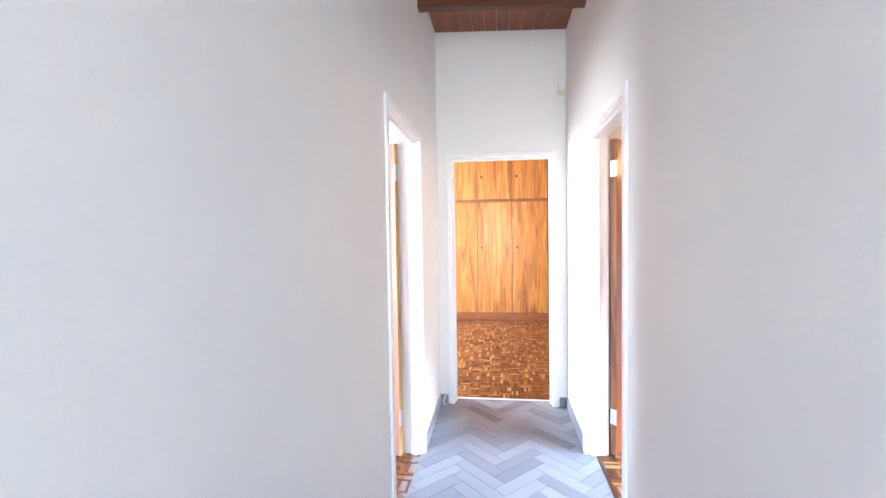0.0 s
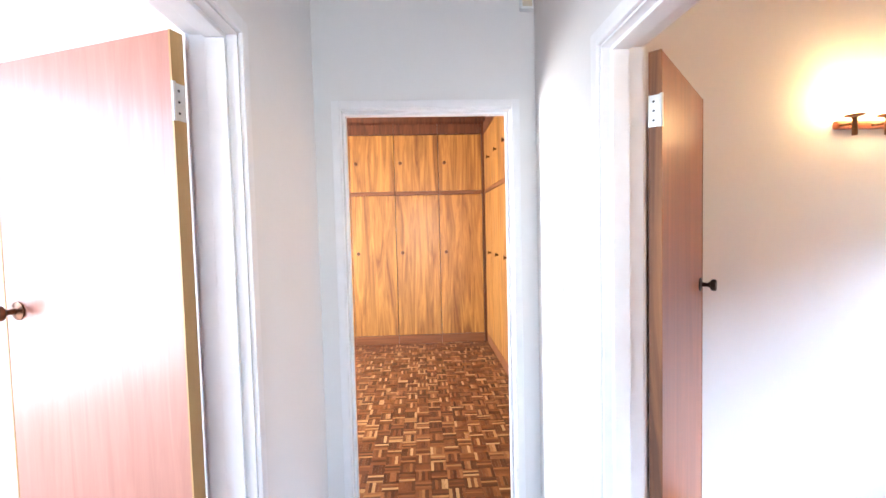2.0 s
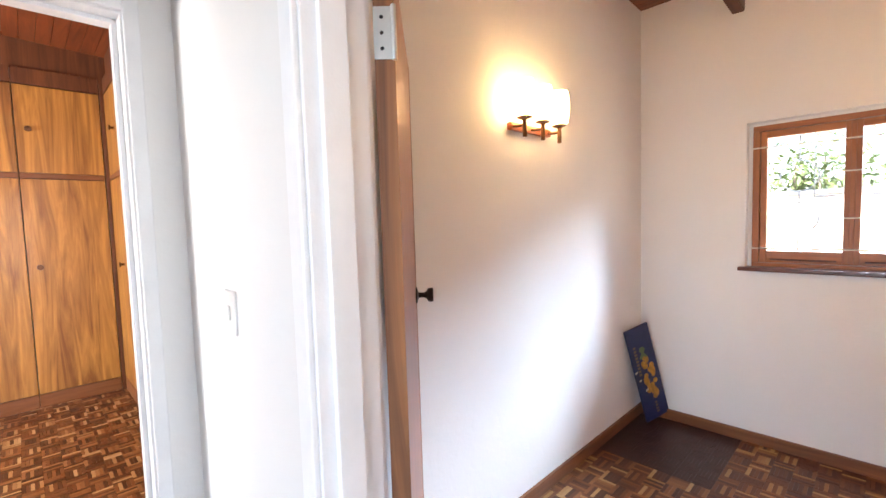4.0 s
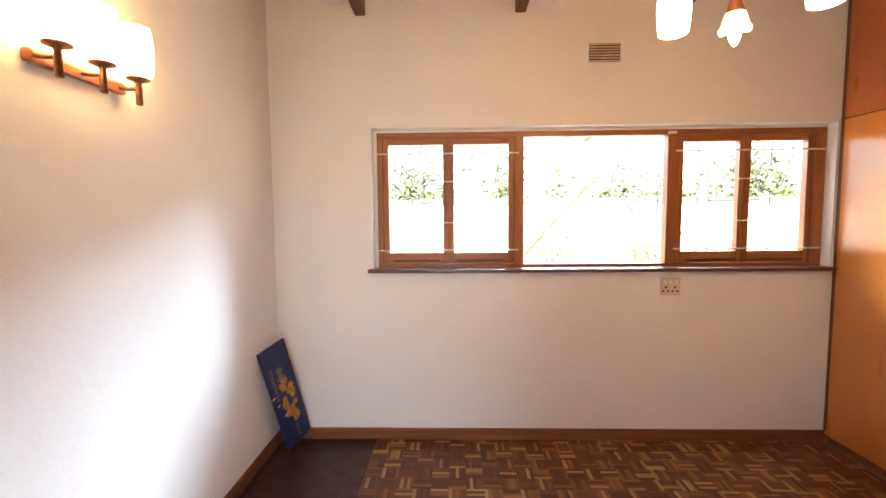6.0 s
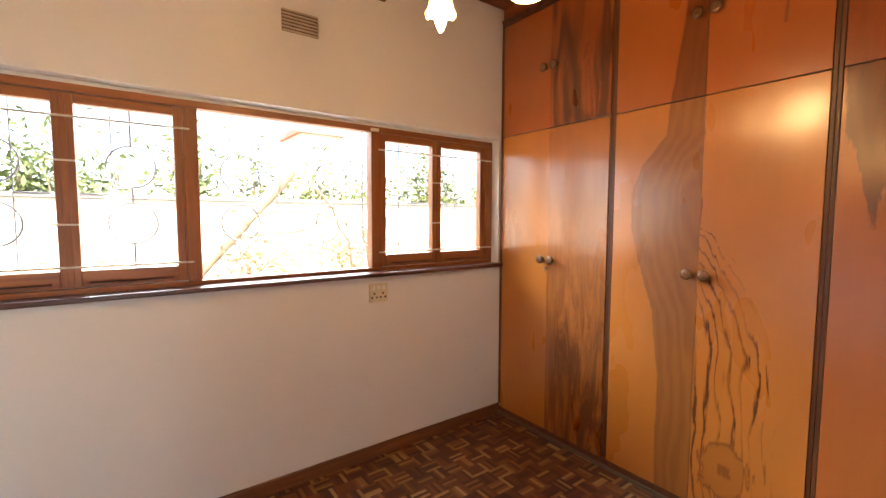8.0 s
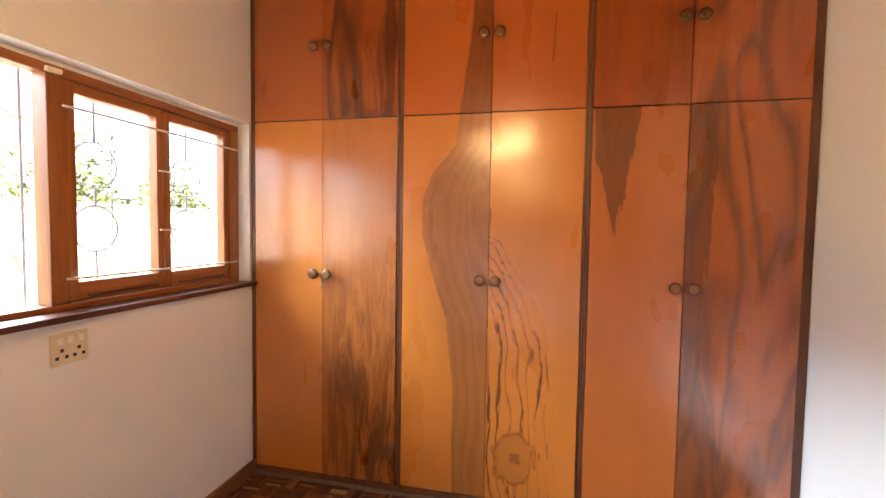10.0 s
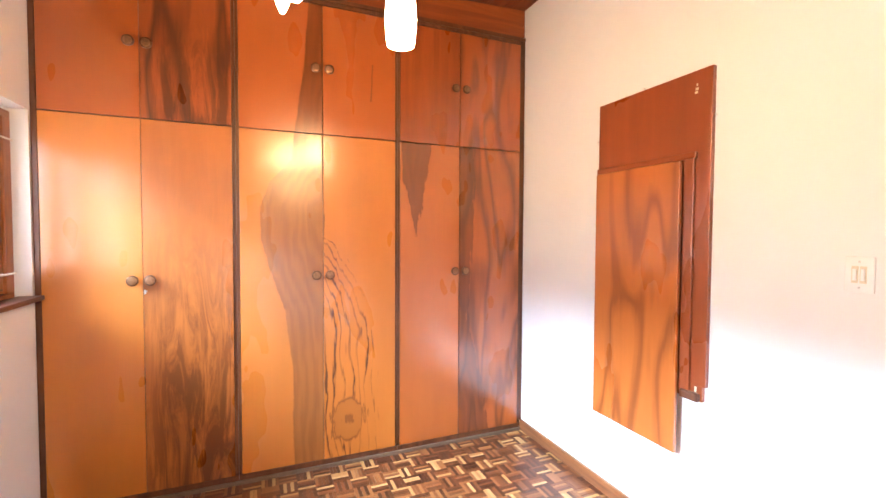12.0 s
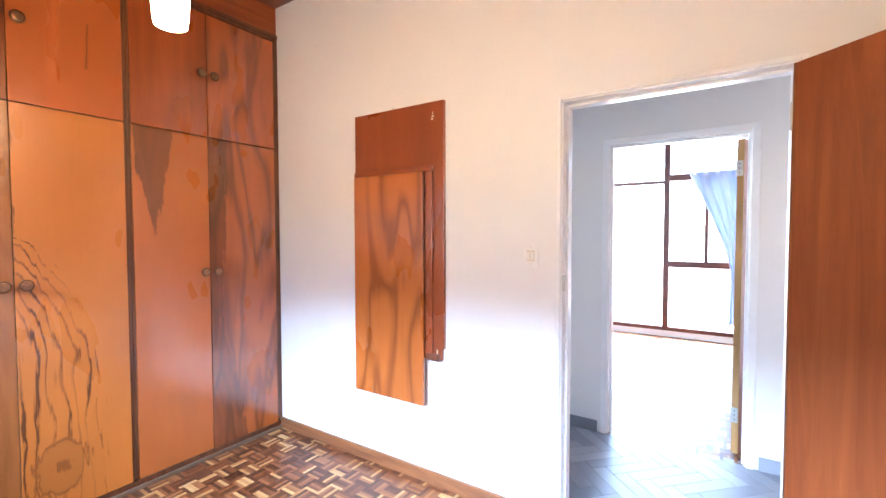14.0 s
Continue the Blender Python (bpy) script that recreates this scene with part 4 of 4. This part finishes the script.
for y0, y1 in ((-0.44, 0.55), (0.6, 1.655)):
    bar_w("transom", y0, y1, 2.19, 2.235)
bar_w("transom", 1.73, 2.64, 2.22, 2.31)
bar_w("transom", 1.73, 2.64, 1.0, 1.09)
bar_w("mullion", 2.16, 2.205, 1.09, 2.22)
for y0, y1 in ((-0.44, 0.55), (0.6, 1.655), (1.73, 2.64)):
    bar_w("bottom_rail", y0, y1, 0.09, 0.145)
    bar_w("top_rail", y0, y1, 2.73, 2.78)
bm = bmesh.new()
cols, rows_n = 60, 26
grid = []
for j in range(rows_n + 1):
    h = j / rows_n
    z = 0.25 + 2.07 * h
    gather = 0.30 + 0.70 * max(0.0, (h - 0.35) / 0.65) ** 1.3 if h > 0.35 else 0.30 + 0.05 * (0.35 - h)
    line = []
    for i in range(cols + 1):
        u = i / cols
        y = 2.68 - 0.72 * gather * (1 - u)
        depth = 0.022 * math.sin(u * 34 + 1.3 * math.sin(h * 3)) * (0.6 + 0.4 * h)
        line.append(bm.verts.new((-3.88 + depth, y, z + 0.015 * math.sin(u * 9) * (1 - h))))
    grid.append(line)
for a, b in zip(grid, grid[1:]):
    for i in range(cols):
        bm.faces.new((a[i], a[i + 1], b[i + 1], b[i]))
cur = part("curtain", bm, SHEER, None, "", True)
tagged(cur, "pale blue voile curtain gathered to one side", "curtain")
sol = cur.modifiers.new("cloth", "SOLIDIFY")
sol.thickness = 0.002
tagged(part("curtain_wire", tube([(-3.88, 1.73, 2.315), (-3.88, 2.68, 2.325)], 0.004, 6), WHITE_PLASTIC), "thin white curtain wire over the window", "curtain wire")

# ---- garden outside ----
structure("ground", box(-300, 300, -300, 300, -0.5, -0.35), SOIL, "dry sandy garden soil")
gw = thing("garden_wall", "pale rendered garden wall with dark grey coping", "garden wall", (9.0, 0, -0.35))
part("wall", box(0, 0.22, -14, 16, 0, 2.11, 0.01), GARDEN_WALL, gw)
part("coping", box(-0.05, 0.27, -14, 16, 2.11, 2.18, 0.01), COPING, gw)
nb = thing("neighbour_house", "distant house with a red tiled roof and pale walls", "house", (22.0, -5.45, -0.35))
part("wall", box(-1.4, 1.4, -0.9, 0.9, 0, 5.55), GARDEN_WALL, nb)
bm = bmesh.new()
vs = [bm.verts.new(p) for p in ((-1.6, -1.1, 5.55), (1.6, -1.1, 5.55), (1.6, 1.1, 5.55), (-1.6, 1.1, 5.55), (0.0, -0.9, 6.0), (0.0, 0.9, 6.0))]
for f in ((0, 1, 4), (1, 2, 5, 4), (2, 3, 5), (3, 0, 4, 5), (3, 2, 1, 0)):
    bm.faces.new([vs[k] for k in f])
part("roof", bm, ROOF_TILE, nb)


def shrub(name, place, size, leaves, leaf, mat, seed, label, category):
    rng = random.Random(seed)
    ob = thing(name, label, category, place)
    bm = bmesh.new()
    tips = []
    for k in range(9):
        a = rng.uniform(0, 2 * math.pi)
        tip = Vector((math.cos(a) * size[0] * rng.uniform(0.2, 0.8), math.sin(a) * size[1] * rng.uniform(0.2, 0.8), size[2] * rng.uniform(0.55, 1.0)))
        add_tube(bm, [(0, 0, 0), tip * 0.35 + Vector((0, 0, 0.12 * size[2])), tip * 0.7 + Vector((rng.uniform(-0.1, 0.1), rng.uniform(-0.1, 0.1), 0)), tip], 0.018, 5)
        tips.append(tip)
    part("branches", bm, TWIG, ob)
    verts, faces = [], []
    for k in range(leaves):
        t = rng.choice(tips)
        c = t * rng.uniform(0.45, 1.05) + Vector((rng.gauss(0, size[0] * 0.2), rng.gauss(0, size[1] * 0.2), rng.gauss(0, size[2] * 0.13)))
        d = Vector((rng.gauss(0, 1), rng.gauss(0, 1), rng.gauss(0, 0.7))).normalized()
        s = d.cross(Vector((rng.gauss(0, 1), rng.gauss(0, 1), rng.gauss(0, 1)))).normalized()
        ln = leaf * rng.uniform(0.6, 1.4)
        n = len(verts)
        verts += [c - d * ln, c + s * ln * 0.35, c + d * ln, c - s * ln * 0.35]
        faces.append((n, n + 1, n + 2, n + 3))
    me = bpy.data.meshes.new("crown")
    me.from_pydata(verts, [], faces)
    me.materials.append(mat)
    crown = new("crown", me)
    crown.parent = ob
    return ob


def bare_tree(place, lean, height, seed, label):
    """A pale leaning trunk with forking, bowed bare limbs."""
    rng = random.Random(seed)
    ob = thing("bare_tree", label, "tree", place)
    trunk = [Vector((lean[0] * h + 0.05 * math.sin(5 * h), lean[1] * h, height * h)) for h in (0, 0.25, 0.5, 0.75, 1.0)]
    bm = bmesh.new()
    for k in range(4):
        add_tube(bm, [trunk[k], (trunk[k] + trunk[k + 1]) / 2 + Vector((rng.gauss(0, 0.012), rng.gauss(0, 0.012), 0)), trunk[k + 1]], 0.105 - 0.012 * k, 10)
    part("trunk", bm, TWIG, ob, "pale leaning trunk", True)
    for k in range(9):
        p = trunk[k % 4 + 1].lerp(trunk[k % 4], rng.random())
        d = Vector((rng.uniform(-0.4, 0.4), rng.choice((-1, 1)) * rng.uniform(0.5, 1.0), rng.uniform(0.1, 0.7))).normalized()
        pts = [p.copy()]
        for n in range(9):
            d = (d + Vector((rng.gauss(0, 0.16), rng.gauss(0, 0.22), rng.gauss(-0.07, 0.2)))).normalized()
            pts.append(pts[-1] + d * 0.17)
        limb = tube(pts, 0.017, 6)
        for n in (3, 5, 7):
            e = (d + Vector((rng.gauss(0, 0.5), rng.gauss(0, 0.8), rng.gauss(0.2, 0.6)))).normalized()
            add_tube(limb, [pts[n], pts[n] + e * 0.2, pts[n] + e * 0.36 + Vector((0, 0.06, 0.08)), pts[n] + e * 0.5 + Vector((0, 0.02, 0.2))], 0.009, 5)
        part("limb", limb, TWIG, ob, "", True)
    return ob


bare_tree((6.5, 2.42, -0.36), (0.1, -2.15), 2.42, 4, "pale bare tree leaning before the garden wall")
bare_tree((7.6, -1.6, -0.36), (0.1, 0.4), 1.7, 9, "bare twisted tree before the garden wall")
for k in range(14):
    shrub("shrub", (9.9 + 0.35 * (k % 3), -8.5 + 1.15 * k + 0.25 * math.sin(k * 2.3), -0.35), (0.7, 1.0, 2.85 + 0.25 * math.sin(k * 1.9)), 2600, 0.07, LEAVES, 20 + k, "green leafy shrub behind the garden wall", "shrub")
for k, (x, y, h) in enumerate(((6.6, 0.6, 1.5), (7.2, 2.2, 1.3), (7.4, -0.9, 1.6), (6.9, -2.4, 1.2), (7.6, 3.9, 1.5))):
    shrub("dry_bush", (x, y, -0.35), (0.7, 0.8, h), 1500, 0.055, DRY, 60 + k, "dry straw-coloured bush in front of the garden wall", "bush")


# ---- floor pieces ----
def finger_mesh(name, lx, ly, mat):
    return mesh_of(name, box(-lx / 2, lx / 2, -ly / 2, ly / 2, -0.008, 0.0), mat)


SQ, NF = 0.10, 5
FW = SQ / NF
FINGER_X = finger_mesh("parquet_finger_x", SQ - 0.0012, FW - 0.0012, FINGER_ONE)
FINGER_Y = finger_mesh("parquet_finger_y", FW - 0.0012, SQ - 0.0012, FINGER_ONE)


def lay_parquet(x0, x1, y0, y1, floor, name, near=None, stained=None):
    """Basket-weave squares of five fingers. Those inside near become single pieces, the rest one joined part."""
    rng = random.Random(3)
    verts, faces = [], []
    sv, sf = [], []
    nx, ny = int(math.ceil((x1 - x0) / SQ)), int(math.ceil((y1 - y0) / SQ))
    for i in range(nx):
        for j in range(ny):
            for k in range(NF):
                if (i + j) % 2:
                    cx_, cy_, lx, ly = x0 + (i + 0.5) * SQ, y0 + j * SQ + (k + 0.5) * FW, SQ, FW
                else:
                    cx_, cy_, lx, ly = x0 + i * SQ + (k + 0.5) * FW, y0 + (j + 0.5) * SQ, FW, SQ
                dz = rng.uniform(-0.0006, 0.0004)
                if near and near[0] < cx_ < near[1] and near[2] < cy_ < near[3]:
                    ob = new("parquet_finger", FINGER_X if (i + j) % 2 else FINGER_Y)
                    ob.location = (cx_, cy_, dz)
                    ob.parent = floor
                    continue
                tv, tf = (sv, sf) if stained and cx_ > stained[0] and cy_ > stained[1] else (verts, faces)
                a, b = lx / 2 - 0.0006, ly / 2 - 0.0006
                n = len(tv)
                for z in (-0.008, dz):
                    tv += [(cx_ - a, cy_ - b, z), (cx_ + a, cy_ - b, z), (cx_ + a, cy_ + b, z), (cx_ - a, cy_ + b, z)]
                tf += [(n + 4, n + 5, n + 6, n + 7), (n, n + 1, n + 5, n + 4), (n + 1, n + 2, n + 6, n + 5), (n + 2, n + 3, n + 7, n + 6), (n + 3, n, n + 4, n + 7)]
    for tv, tf, mat, nm in ((verts, faces, FINGER, name), (sv, sf, STAIN, "stained_parquet")):
        if tv:
            me = bpy.data.meshes.new(nm)
            me.from_pydata(tv, [], tf)
            me.materials.append(mat)
            ob = new(nm, me)
            ob.parent = floor
            tagged(ob, kind="stuff")


lay_parquet(0.85, 3.80, -0.43, 3.237, floor_room, "parquet", (1.45, 2.25, -0.23, 0.47), (3.05, 2.57))
lay_parquet(-3.0, 1.6, 3.56, 7.1, floor_north, "parquet")
lay_parquet(-3.95, -0.42, -1.0, 3.4, floor_west, "parquet")

# herringbone slate
L, W_ = 0.36, 0.09
r45 = Matrix.Rotation(radians(45), 4, "Z")
tiles = []
for a in range(-60, 61):
    for b in range(-20, 21):
        ox = a * W_ + b * L
        oy = a * W_ - b * L
        tiles.append((ox, oy, L, W_))
        tiles.append((ox + L - 0.0, oy + W_ - L + 0.0, W_, L))
seen = set()
for ox, oy, lx, ly in tiles:
    c = r45 @ Vector((ox + lx / 2, oy + ly / 2, 0)) + Vector((0.215, 1.6, 0))
    if not (-0.62 < c.x < 1.05 and -3.1 < c.y < 3.75):
        continue
    key = (round(c.x, 3), round(c.y, 3))
    if key in seen:
        continue
    seen.add(key)
    bm = box(-lx / 2 + 0.0015, lx / 2 - 0.0015, -ly / 2 + 0.0015, ly / 2 - 0.0015, -0.008, 0.0)
    bmesh.ops.transform(bm, matrix=Matrix.Translation(c) @ r45, verts=bm.verts)
    for co, no in (((-0.398, 0, 0), (-1, 0, 0)), ((0.828, 0, 0), (1, 0, 0)), ((0, 3.533, 0), (0, 1, 0)), ((0, -2.998, 0), (0, -1, 0))):
        bmesh.ops.bisect_plane(bm, geom=bm.verts[:] + bm.edges[:] + bm.faces[:], plane_co=co, plane_no=no, clear_outer=True)
    if len(bm.faces) < 4:
        bm.free()
        continue
    part("slate_tile", bm, SLATE, floor_corridor)
